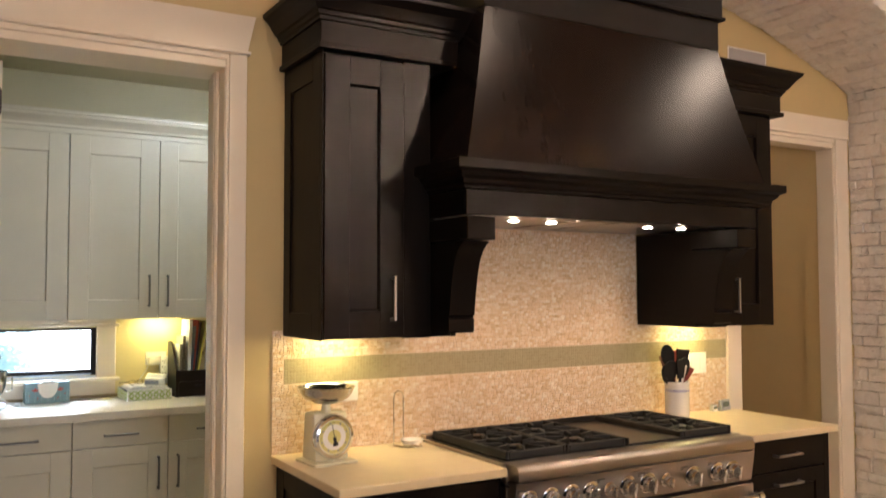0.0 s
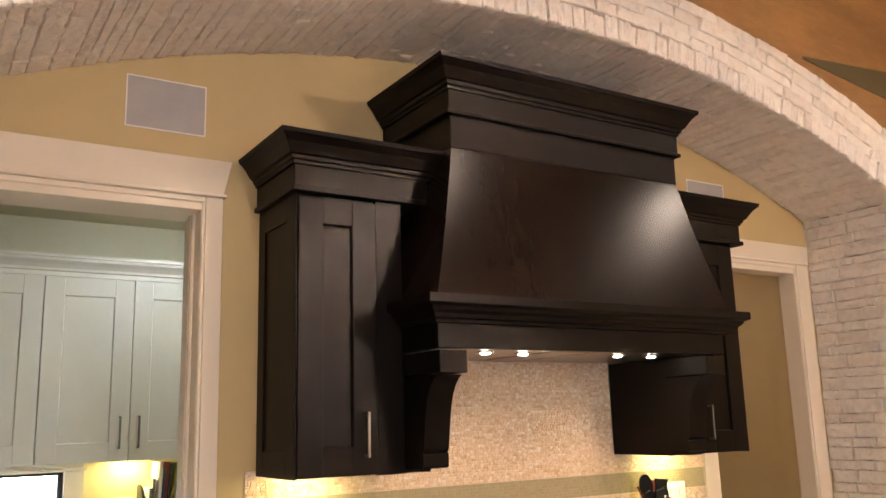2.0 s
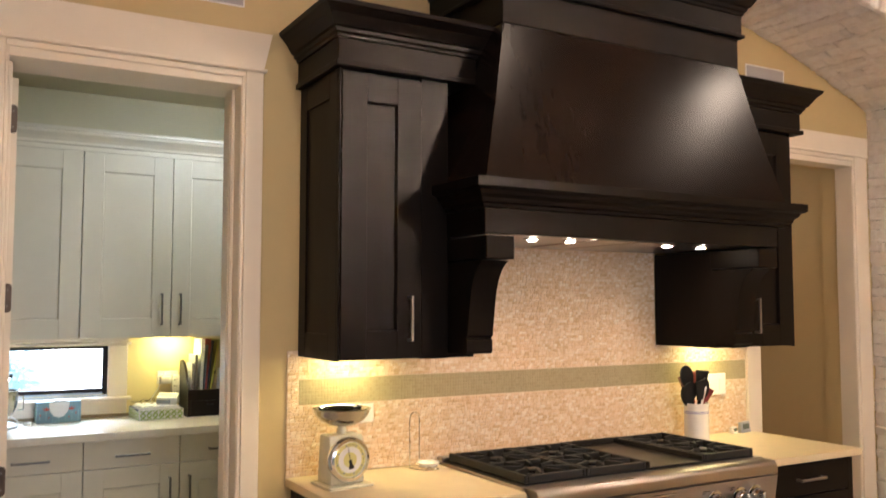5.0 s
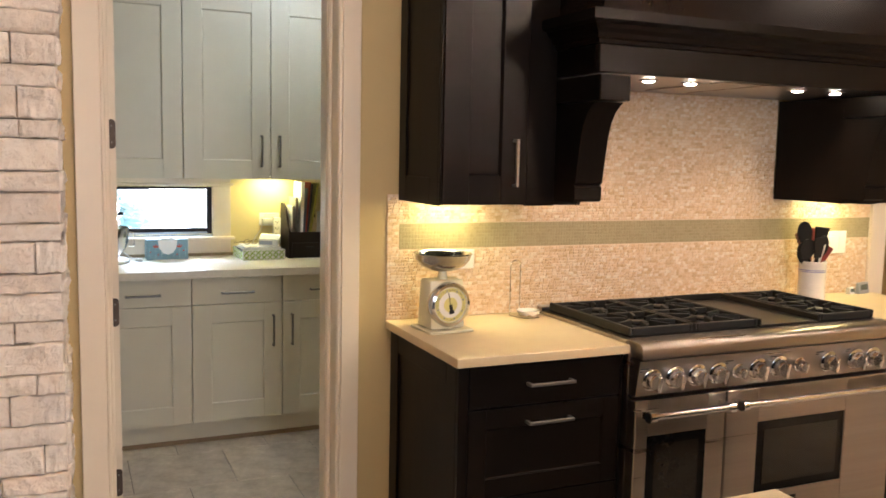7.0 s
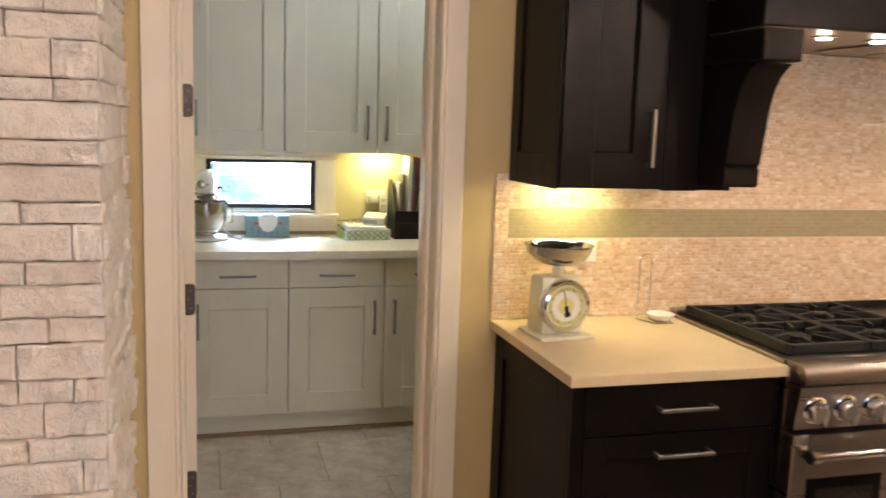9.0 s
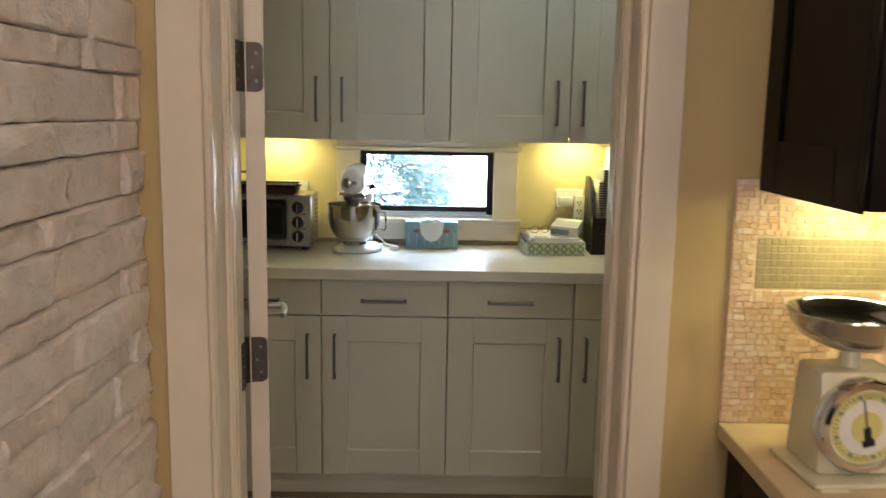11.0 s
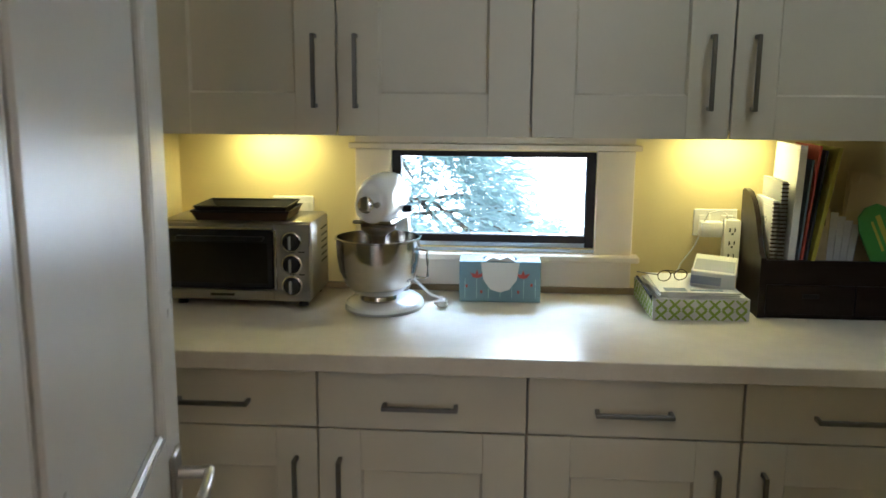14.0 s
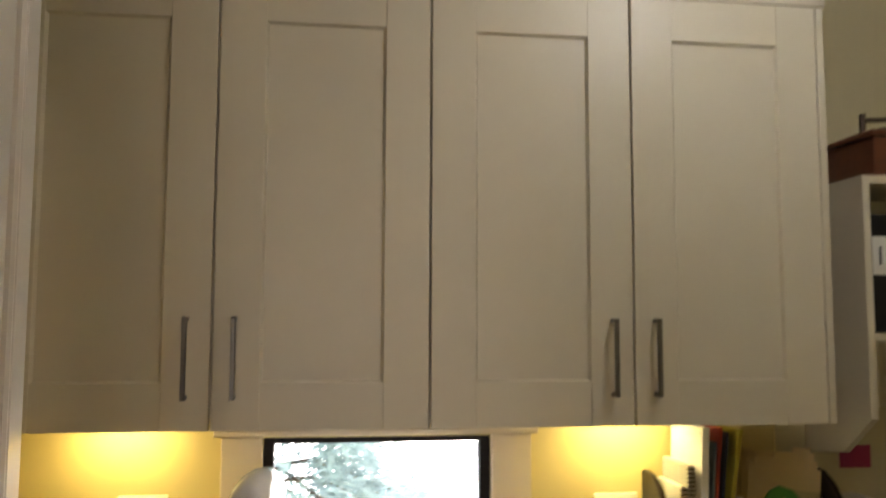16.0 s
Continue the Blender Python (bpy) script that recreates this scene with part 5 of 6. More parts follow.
for z in (0.175, 0.115, 0.058):
    part("knob_bezel", disc([(0.0275, 0.0), (0.0275, 0.002), (0.025, 0.0035)], pose(0.142, -0.0002, z, 90, 0, 0), 28), KNOB_STEEL, oven, "bright knob ring", True)
    k = part("knob", disc([(0.0235, 0.0037), (0.022, 0.005), (0.019, 0.017), (0.016, 0.019)], pose(0.142, -0.0002, z, 90, 0, 0), 24), BLACK, oven, "black round knob", True)
    part("knob_grip", boxes((0.139, 0.145, -0.025, -0.0175, z - 0.017, z + 0.017), bev=0.001), SILVER_PLASTIC, k)
for z in (0.09, 0.15):
    part("panel_marking", boxes((0.160, 0.176, -0.0012, -0.0002, z - 0.003, z)), BLACK, oven, "printed control markings")
bm = bmesh.new()
for k in range(6):
    box(bm, 0.1945, 0.1962, 0.12, 0.19, 0.10 + 0.018 * k, 0.105 + 0.018 * k)
part("vent_slot", bm, BLACK, oven)
for x in (-0.165, 0.165):
    for y in (0.03, 0.19):
        part("foot", lathe(bmesh.new(), [(0.014, 0.0), (0.012, 0.018)], x, y, 12), BLACK, oven)
for dz, s in ((0.0, 1.0), (0.0125, 0.95)):
    tr = thing("baking_tray", pose(-0.098, 4.985, PZ + 0.2285 + dz, 0, 0, 2), "dark non-stick baking tray stacked on the toaster oven", "tray", "baking trays")
    bm = bmesh.new()
    a, b = 0.128 * s, 0.085 * s
    lo, hi, inn = [], [], []
    for sx, sy in ((-1, -1), (1, -1), (1, 1), (-1, 1)):
        lo.append(bm.verts.new((sx * (a - 0.010), sy * (b - 0.010), 0)))
        hi.append(bm.verts.new((sx * a, sy * b, 0.024)))
        inn.append(bm.verts.new((sx * (a - 0.014), sy * (b - 0.014), 0.004)))
    for i in range(4):
        j = (i + 1) % 4
        bm.faces.new((lo[i], lo[j], hi[j], hi[i]))
        bm.faces.new((hi[i], hi[j], inn[j], inn[i]))
    bm.faces.new(lo[::-1])
    bm.faces.new(inn)
    part("pan", bm, BLACK if dz else surface("brown_baking_tin", (0.035, 0.018, 0.012), (0.06, 0.03, 0.02), 0.4, 0.4), tr)
    rim = [(-a, -b, 0.024), (a, -b, 0.024), (a, b, 0.024), (-a, b, 0.024), (-a, -b, 0.024)]
    part("rim", tube(bmesh.new(), rim, 0.0028, 6), BLACK, tr)

mix = thing("stand_mixer", pose(0.272, 4.925, PZ, 0, 0, -8), "white tilt-head stand mixer with polished steel bowl", "stand mixer")


def oval(profile, cx, cy, sx, sy, n=36):
    bm = lathe(bmesh.new(), profile, 0, 0, n)
    for v in bm.verts:
        v.co.x, v.co.y = cx + v.co.x * sx, cy + v.co.y * sy
    return bm


part("base", oval([(0.098, 0.0), (0.102, 0.006), (0.100, 0.016), (0.090, 0.024), (0.05, 0.030), (0.01, 0.031)], 0, 0.025, 1.0, 1.25), ENAMEL_WHITE, mix, "", True)
part("base_ring", oval([(0.103, 0.001), (0.1035, 0.004), (0.103, 0.007)], 0, 0.025, 1.0, 1.25), SILVER_PLASTIC, mix)
bm = bmesh.new()
prism(bm, [(0.075, 0.02), (0.150, 0.02), (0.150, 0.10), (0.140, 0.20), (0.130, 0.235), (0.085, 0.235), (0.092, 0.19), (0.100, 0.12)], -0.045, 0.045, "x")
bmesh.ops.bevel(bm, geom=bm.edges[:], offset=0.016, segments=3, affect="EDGES", profile=0.5)
part("column", bm, ENAMEL_WHITE, mix, "", True)


def mixer_head():
    """A rounded, bullet-shaped motor head along y."""
    bm = bmesh.new()
    rows = []
    n = 24
    prof = [(-0.098, 0.030), (-0.096, 0.046), (-0.088, 0.056), (-0.06, 0.063), (-0.02, 0.067), (0.04, 0.067), (0.10, 0.061), (0.14, 0.050), (0.165, 0.034), (0.172, 0.012)]
    for y, r in prof:
        row = []
        for i in range(n):
            a = 2 * math.pi * i / n
            zz = math.sin(a)
            row.append(bm.verts.new((r * 0.80 * math.cos(a), y, 0.282 + (r * 1.12 * zz if zz > 0 else r * 0.82 * zz))))
        rows.append(row)
    for a, b in zip(rows, rows[1:]):
        for i in range(n):
            bm.faces.new((a[i], a[(i + 1) % n], b[(i + 1) % n], b[i]))
    bm.faces.new(rows[0])
    bm.faces.new(rows[-1][::-1])
    return bm


head = part("head", mixer_head(), ENAMEL_WHITE, mix, "", True)
part("hub_cap", disc([(0.021, 0.0), (0.021, 0.007), (0.015, 0.011)], pose(-0.012, -0.095, 0.286, 90, 0, 0), 28), KNOB_STEEL, head, "silver attachment hub cap", True)
bm = tube(bmesh.new(), [(0.018, -0.094, 0.287), (0.018, -0.110, 0.287)], 0.0075, 12)
part("hub_knob", bm, NICKEL, head, "steel hub screw", True)
part("trim_band", boxes((-0.0505, 0.0505, -0.090, 0.12, 0.236, 0.246), bev=0.002), CHROME, head)
part("planetary", lathe(bmesh.new(), [(0.045, 0.218), (0.046, 0.226), (0.042, 0.214), (0.020, 0.200), (0.012, 0.15)], 0, -0.035, 24), STEEL, head, "", True)
part("speed_knob", tube(bmesh.new(), [(0.048, 0.03, 0.262), (0.072, 0.03, 0.262)], 0.009, 12), BLACK, head)
part("bowl", lathe(bmesh.new(), [(0.045, 0.031), (0.048, 0.036), (0.046, 0.046), (0.060, 0.052), (0.084, 0.076), (0.100, 0.112), (0.106, 0.150), (0.1075, 0.192), (0.111, 0.194), (0.111, 0.197), (0.106, 0.197), (0.1045, 0.150), (0.098, 0.114), (0.082, 0.080), (0.058, 0.056), (0.01, 0.052)], 0, -0.035, 44), BOWL_STEEL, mix, "polished steel bowl", True)
bm = tube(bmesh.new(), [(0.100, -0.035, 0.17), (0.128, -0.035, 0.165), (0.130, -0.035, 0.14), (0.130, -0.035, 0.10), (0.122, -0.035, 0.093), (0.100, -0.035, 0.096)], 0.004, 8)
part("bowl_handle", bm, CHROME, mix, "bent steel bowl handle", True)
part("cord", tube(bmesh.new(), [(0.05, 0.14, 0.05), (0.10, 0.13, 0.012), (0.15, 0.10, 0.007), (0.13, 0.06, 0.006), (0.165, 0.05, 0.006), (0.145, 0.09, 0.012), (0.12, 0.13, 0.008)], 0.0045, 8), WHITE_PLASTIC, mix, "bundled white cord", True)
part("plug", boxes((0.140, 0.165, 0.030, 0.055, 0.002, 0.020), bev=0.003), WHITE_PLASTIC, mix)

tb = thing("tissue_box", pose(0.580, 5.015, PZ, 0, 0, 1), "pale blue tissue box with red leaf print", "tissue box")
part("carton", boxes((-0.110, 0.110, 0, 0.112, 0, 0.112), bev=0.002), CARD_BLUE, tb)
PALE_PRINT = flat("pale_print", (0.42, 0.62, 0.64))
for i in range(7):
    x = -0.095 + 0.0317 * i
    part("print_line", boxes((x, x + 0.0015, -0.0008, -0.0003, 0.012, 0.065)), PALE_PRINT, tb)
bm = bmesh.new()
for sx in (-1, 1):
    for a in (-50, 0, 50):
        t = bmesh.new()
        prism(t, [(0.0, 0.0), (0.005, 0.010), (0.0, 0.024), (-0.005, 0.010)], -0.0012, -0.0004, "y")
        bmesh.ops.transform(t, matrix=pose(sx * 0.062, 0, 0.066, 0, a, 0), verts=t.verts[:])
        part("leaf_print", t, RED_PRINT, tb)
for x, z in ((-0.05, 0.025), (0.05, 0.025), (0.085, 0.045), (-0.09, 0.04)):
    part("berry_print", boxes((x - 0.003, x + 0.003, -0.0012, -0.0004, z, z + 0.008)), RED_PRINT, tb)
bm = bmesh.new()
lip = [(-0.052, 0.110), (-0.045, 0.062), (-0.025, 0.036), (0.0, 0.028), (0.025, 0.036), (0.045, 0.062), (0.052, 0.110)]
prism(bm, lip, -0.004, -0.0015, "y")
part("tissue_flap", bm, PAPER, tb, "white tissue hanging over the front")
part("opening", lathe(bmesh.new(), [(0.048, 0.1122), (0.047, 0.1135)], 0, 0.045, 24), CLEAR, tb)
bm = bmesh.new()
prism(bm, [(-0.04, 0.113), (-0.02, 0.124), (0.0, 0.118), (0.02, 0.126), (0.04, 0.113)], 0.0, 0.05, "y")
part("tissue", bm, PAPER, tb)

gb = thing("paper_tray", pose(1.085, 4.870, PZ, 0, 0, 2), "white and green lattice-print box tray full of papers", "tray")
bm = boxes((-0.120, 0.120, 0, 0.004, 0, 0.056), (-0.120, 0.120, 0.256, 0.260, 0, 0.056), (-0.120, -0.116, 0.004, 0.256, 0, 0.056), (0.116, 0.120, 0.004, 0.256, 0, 0.056), (-0.116, 0.116, 0.004, 0.256, 0, 0.004))
part("box_side", bm, PAPER, gb)
bm = bmesh.new()


def lattice(bm, length, place):
    """A green lattice of diamonds with small squares, on one side of the tray."""
    n = int(length / 0.030)
    for i in range(n):
        for j in range(2):
            c = (i + 0.5) * length / n - length / 2
            z = 0.014 + 0.028 * j
            for a in (45, -45):
                t = boxes((-0.019, 0.019, -0.0008, -0.0003, -0.0035, 0.0035))
                bmesh.ops.transform(t, matrix=place @ pose(c, 0, z, 0, a, 0), verts=t.verts[:])
                merge(bm, t)


lattice(bm, 0.232, pose(0, 0, 0))
lattice(bm, 0.25, pose(-0.120, 0.13, 0, 0, 0, -90))
for v in bm.verts:
    v.co.z = min(max(v.co.z, 0.001), 0.055)
    v.co.x = min(max(v.co.x, -0.1212), 0.1195)
    v.co.y = min(max(v.co.y, -0.001), 0.2595)
part("lattice_print", bm, TOFU_GREEN, gb, "green lattice print")
rnd = random.Random(12)
for k in range(9):
    pp = thing("paper_sheet", pose(1.085 + rnd.uniform(-0.008, 0.008), 4.995 + rnd.uniform(-0.006, 0.006), PZ + 0.030 + 0.0047 * k, rnd.uniform(-1, 1), rnd.uniform(-1, 1), rnd.uniform(-4, 5)),
               "loose white letter in the paper tray" if k % 3 else "blue-printed leaflet in the paper tray", "paper", "papers in the tray")
    part("sheet", boxes((-0.100, 0.100, -0.115, 0.115, 0, 0.0042)), PAPER, pp)
    if k % 3 == 0 or k == 8:
        part("print_block", boxes((-0.085, -0.03, -0.105, -0.07, 0.0043, 0.0046), (-0.02, 0.06, -0.10, -0.085, 0.0043, 0.0046)), SLATE, pp, "blue printed blocks")
nb = thing("notebook", pose(0.985, 5.0, PZ + 0.006, 0, -24, 0), "navy notebook leaning in the paper tray", "notebook")
part("cover", boxes((-0.003, 0.003, -0.115, 0.12, 0, 0.06), bev=0.001), NAVY, nb)
cb = thing("carton", pose(1.148, 5.02, PZ + 0.078, 4, 3, -16), "small white carton lying on the papers", "carton")
part("box", boxes((-0.055, 0.055, -0.095, 0.085, 0, 0.042), bev=0.002), PAPER, cb)
part("label", boxes((-0.054, 0.02, -0.0957, -0.0952, 0.008, 0.03), (-0.05, 0.05, -0.08, 0.03, 0.0422, 0.0426)), flat("grey_print", (0.34, 0.36, 0.44)), cb, "grey printed panel")
gl = thing("reading_glasses", pose(1.03, 4.975, PZ + 0.080, 0, 0, 20), "wire reading glasses lying on the papers", "glasses")
bm = bmesh.new()
for cx in (-0.024, 0.024):
    tube(bm, [(cx + 0.019 * math.cos(a), 0, 0.014 + 0.014 * math.sin(a)) for a in [2 * math.pi * i / 16 for i in range(17)]], 0.0013, 6)
tube(bm, [(-0.005, 0, 0.018), (0, 0, 0.021), (0.005, 0, 0.018)], 0.0013, 6)
for s in (-1, 1):
    tube(bm, [(s * 0.043, 0, 0.018), (s * 0.046, 0.06, 0.010), (s * 0.042, 0.11, 0.003)], 0.0013, 6)
part("frame", bm, BRONZE, gl)

org = thing("desk_organizer", pose(1.236, 4.915, PZ), "dark walnut desk organizer packed with notebooks and folders", "organizer")


def org_side(x):
    bm = bmesh.new()
    prof = [(0.0, 0.0), (0.21, 0.0), (0.21, 0.305), (0.19, 0.312), (0.15, 0.306), (0.11, 0.285), (0.075, 0.25), (0.045, 0.205), (0.02, 0.165), (0.0, 0.155)]
    prism(bm, prof, x, x + 0.014, "x")
    return bm


part("side", org_side(0.0), WALNUT, org, "", True)
part("side", org_side(0.46), WALNUT, org, "", True)
part("back", boxes((0.014, 0.46, 0.198, 0.208, 0, 0.23)), WALNUT, org)
part("front", boxes((0.014, 0.46, 0.004, 0.016, 0.0, 0.150), bev=0.001), WALNUT, org)
for x0, x1 in ((0.018, 0.235), (0.239, 0.456)):
    dd = part("drawer", boxes((x0, x1, -0.003, 0.0035, 0.012, 0.088), bev=0.001), WALNUT, org)
    part("pull", boxes(((x0 + x1) / 2 - 0.02, (x0 + x1) / 2 + 0.02, -0.008, -0.0032, 0.055, 0.066), bev=0.001), BLACK, dd)
part("shelf", boxes((0.014, 0.46, 0.016, 0.198, 0.092, 0.102)), WALNUT, org)


def book(name, x, w, d, h, y0, tilt, material, label, cat, fan=0.0, z=PZ + 0.103):
    b = thing(name, pose(x, y0, z, 0, tilt, fan), label, cat)
    part("cover", boxes((0, w, 0, d, 0, h), bev=0.0008), material, b)
    return b


def spiral_book(x, w, d, h, y0, material, label):
    b = book("spiral_notebook", x, w, d, h, y0, 0, material, label, "notebook")
    for k in range(int(h / 0.010)):
        part("coil_ring", boxes((-0.001, w + 0.001, -0.006, 0.004, 0.006 + 0.010 * k, 0.010 + 0.010 * k)), BRONZE, b)
    return b


sb = spiral_book(1.262, 0.012, 0.15, 0.195, 4.935, PAPER, "white spiral notebook standing in the organizer")
sb2 = spiral_book(1.278, 0.014, 0.16, 0.245, 4.93, flat("grey_cover", (0.40, 0.40, 0.38)), "grey spiral notebook standing in the organizer")


def lettering(word, size, m, material, parent, name="lettering"):
    cu = bpy.data.curves.new(name, "FONT")
    cu.body, cu.size, cu.extrude = word, size, 0.0002
    ob = new(name, cu)
    me = bpy.data.meshes.new_from_object(ob.evaluated_get(bpy.context.evaluated_depsgraph_get()))
    bpy.data.objects.remove(ob)
    me.materials.append(material)
    o2 = new(name, me)
    o2.parent, o2.matrix_basis = parent, m
    return o2


part("cover_label", boxes((-0.001, -0.0004, 0.01, 0.14, 0.11, 0.18)), PAPER, sb)
lettering("MEMO", 0.028, pose(-0.0012, 0.125, 0.13, 90, 0, -90), SLATE, sb)
book("folder", 1.302, 0.018, 0.19, 0.335, 4.925, 2, PAPER, "tall white folder standing in the organizer", "folder")
book("folder", 1.326, 0.005, 0.19, 0.30, 4.930, 4, SLATE, "blue-grey folder standing in the organizer", "folder")
book("folder", 1.335, 0.006, 0.185, 0.335, 4.935, 5, RED_PRINT, "red folder standing in the organizer", "folder")
book("folder", 1.344, 0.006, 0.20, 0.325, 4.93, 6, NAVY, "navy folder standing in the organizer", "folder")
book("folder", 1.352, 0.010, 0.205, 0.335, 4.920, 9, OLIVE_CARD, "yellow-green folder leaning in the organizer", "folder")
for k, x in enumerate((1.402, 1.420, 1.437, 1.455, 1.473)):
    e = thing("envelope", pose(x, 4.945 + 0.004 * k, PZ + 0.104, -4, 7 + 2 * k, 32), "white envelope leaning in the organizer", "envelope", "envelopes in the organizer")
    part("paper", boxes((0, 0.003, 0, 0.10, 0, 0.175 - 0.010 * k)), PAPER if k else MANILA, e)
    if k == 0:
        part("stamp", boxes((-0.0006, -0.0001, 0.01, 0.08, 0.13, 0.15)), BRONZE, e, "dark printed strip")
sl = thing("clear_sleeve", pose(1.62, 4.945, PZ + 0.112, -4, 8, 20), "clear plastic sleeve leaning in the organizer", "sleeve")
part("film", boxes((0, 0.003, 0, 0.12, 0, 0.16)), CLEAR, sl)
bk = thing("booklet", pose(1.532, 4.936, PZ + 0.106, -3, -24, 0), "bright green booklet with yellow title leaning in the organizer", "booklet")
bm = bmesh.new()
prism(bm, [(0.0, 0.0), (0.10, 0.0), (0.10, 0.12), (0.088, 0.155), (0.064, 0.178), (0.034, 0.178), (0.010, 0.162), (0.0, 0.13)], 0.0, 0.008, "y")
part("cover", bm, GREEN_CARD, bk)
part("title", boxes((0.048, 0.060, -0.0008, -0.0002, 0.04, 0.15), (0.067, 0.075, -0.0008, -0.0002, 0.05, 0.13), (0.033, 0.039, -0.0008, -0.0002, 0.06, 0.14)), OLIVE_CARD, bk, "yellow printed lines")
for k in range(3):
    e = thing("file_folder", pose(1.465 + 0.010 * k, 5.035 + 0.022 * k, PZ + 0.136, -5, 8 - 2 * k, 0), "manila file folder standing in the organizer", "folder", "manila folders")
    part("card", boxes((0, 0.20, 0, 0.004, 0, 0.205 + 0.010 * k)), MANILA, e)
    part("tab", boxes((0.02 + 0.06 * k, 0.07 + 0.06 * k, 0.001, 0.003, 0.2052 + 0.010 * k, 0.218 + 0.010 * k)), MANILA, e)
bx = thing("carton", pose(1.730, 4.90, PZ), "white storage carton standing on the worktop", "carton")
part("box", boxes((0, 0.10, 0, 0.24, 0, 0.235), bev=0.002), PAPER, bx)
part("flap", boxes((0.002, 0.098, 0.002, 0.238, 0.2352, 0.238)), PAPER, bx)
mg = thing("note_card", pose(1.80, 5.144, PZ + 0.30), "magenta card pinned to the pantry wall", "card")
part("card", boxes((0, 0.09, -0.003, 0, 0, 0.06)), MAGENTA, mg)

# outlets, plug and power strip
outlet(-0.015, YB, 1.146, 0.118, 0.075, (-0.03, 0.03), "white double outlet on the yellow pantry wall")
outlet(1.172, YB, 1.128, 0.118, 0.075, (-0.03, 0.03), "white double outlet behind the paper tray")
ad = thing("plug_adapter", pose(1.155, YB - 0.009, 1.115), "white plug-in adapter in the wall outlet", "adapter")
part("case", boxes((-0.030, 0.030, -0.040, 0, -0.022, 0.020), bev=0.006, seg=2), WHITE_PLASTIC, ad, "", True)
part("cord", tube(bmesh.new(), [(-0.02, -0.03, 0.02), (-0.01, -0.035, 0.045), (0.02, -0.035, 0.052), (0.04, -0.03, 0.04), (0.045, -0.03, 0.0)], 0.0022, 6), WHITE_PLASTIC, ad, "thin white cord", True)
part("cord", tube(bmesh.new(), [(-0.025, -0.02, -0.01), (-0.04, -0.02, -0.05), (-0.075, -0.02, -0.10), (-0.09, -0.02, -0.14)], 0.0022, 6), WHITE_PLASTIC, ad, "thin white cord", True)
ps = thing("power_strip", pose(1.212, YB - 0.009, 1.065), "white upright power strip with four sockets", "power strip")
part("case", boxes((-0.022, 0.022, -0.035, 0, -0.085, 0.075), bev=0.004, seg=2), WHITE_PLASTIC, ps, "", True)
for k in range(4):
    z = -0.065 + 0.036 * k
    part("socket", boxes((-0.010, -0.006, -0.0362, -0.0352, z, z + 0.011), (0.004, 0.007, -0.0362, -0.0352, z, z + 0.011), (-0.003, 0.002, -0.0362, -0.0352, z - 0.008, z - 0.003)), BLACK, ps)

# open shelf unit and grinder at the pantry's end
un = thing("wall_shelf_unit", pose(0, 0, 0), "cream open wall shelf unit with angled bracket ends", "shelf")
US0, US1, UY = 1.705, 2.60, 4.855
for x in (US0, US1 - 0.018):
    bm = prism(bmesh.new(), [(YB - 0.005, 1.262), (4.975, 1.285), (UY, 1.378), (UY, 1.966), (YB - 0.005, 1.966)], x, x + 0.018, "x")
    part("side", bm, CAB_CREAM, un)
part("top", boxes((US0 + 0.0182, US1 - 0.0182, UY, YB - 0.005, 1.948, 1.966)), CAB_CREAM, un)
part("shelf", boxes((US0 + 0.0182, US1 - 0.0182, UY, YB - 0.005, 1.565, 1.583)), CAB_CREAM, un)
part("back", boxes((US0 + 0.0182, US1 - 0.0182, YB - 0.014, YB - 0.0055, 1.38, 1.948)), CAB_CREAM, un)
for k in range(4):
    bd = thing("ring_binder", pose(1.728 + 0.066 * k, 4.875, 1.5835), "black ring binder with white spine label on the shelf", "binder", "ring binders")
    part("spine", boxes((0, 0.060, 0, 0.25, 0, 0.29), bev=0.003), BLACK, bd)
    part("spine_label", boxes((0.010, 0.050, -0.0012, -0.0004, 0.14, 0.235)), PAPER, bd, "white spine label")
    part("label_mark", boxes((0.027, 0.033, -0.0018, -0.0013, 0.165, 0.21)), BLACK, bd, "black pen stroke")
gr = thing("coffee_grinder", pose(1.86, 4.985, 1.9665), "antique reddish wooden box grinder with iron crank", "grinder")
part("box", boxes((-0.10, 0.10, -0.10, 0.10, 0.008, 0.105), bev=0.003), RED_WOOD, gr)
part("plinth", boxes((-0.112, 0.112, -0.112, 0.112, 0.0, 0.008), bev=0.002), RED_WOOD, gr)
part("lid", boxes((-0.112, 0.112, -0.112, 0.112, 0.1055, 0.120), bev=0.003), RED_WOOD, gr)
part("hopper", lathe(bmesh.new(), [(0.07, 0.1205), (0.06, 0.135), (0.025, 0.142), (0.015, 0.15)], 0, 0, 24), BRONZE, gr, "dark iron hopper", True)
bm = tube(bmesh.new(), [(-0.06, 0, 0.12), (-0.06, 0, 0.185)], 0.008, 10)
tube(bm, [(-0.065, 0, 0.168), (0.0, 0, 0.172), (0.07, -0.01, 0.180), (0.13, -0.02, 0.182)], 0.006, 8)
part("crank", bm, BRONZE, gr, "dark iron crank", True)
part("drawer", boxes((-0.06, 0.06, -0.104, -0.1005, 0.02, 0.075)), RED_WOOD, gr)
part("drawer_pull", boxes((-0.015, 0.015, -0.116, -0.1045, 0.04, 0.052), bev=0.003), BRONZE, gr)

# bag behind the open door
bag = thing("shoulder_bag", pose(0.049, 3.65, 0.80, 0, 0, 12), "black shoulder bag hanging behind the open door", "bag")
bm = boxes((-0.058, 0.040, -0.12, 0.12, 0.05, 0.27), bev=0.045, seg=4)
part("pouch", bm, BLACK, bag, "", True)
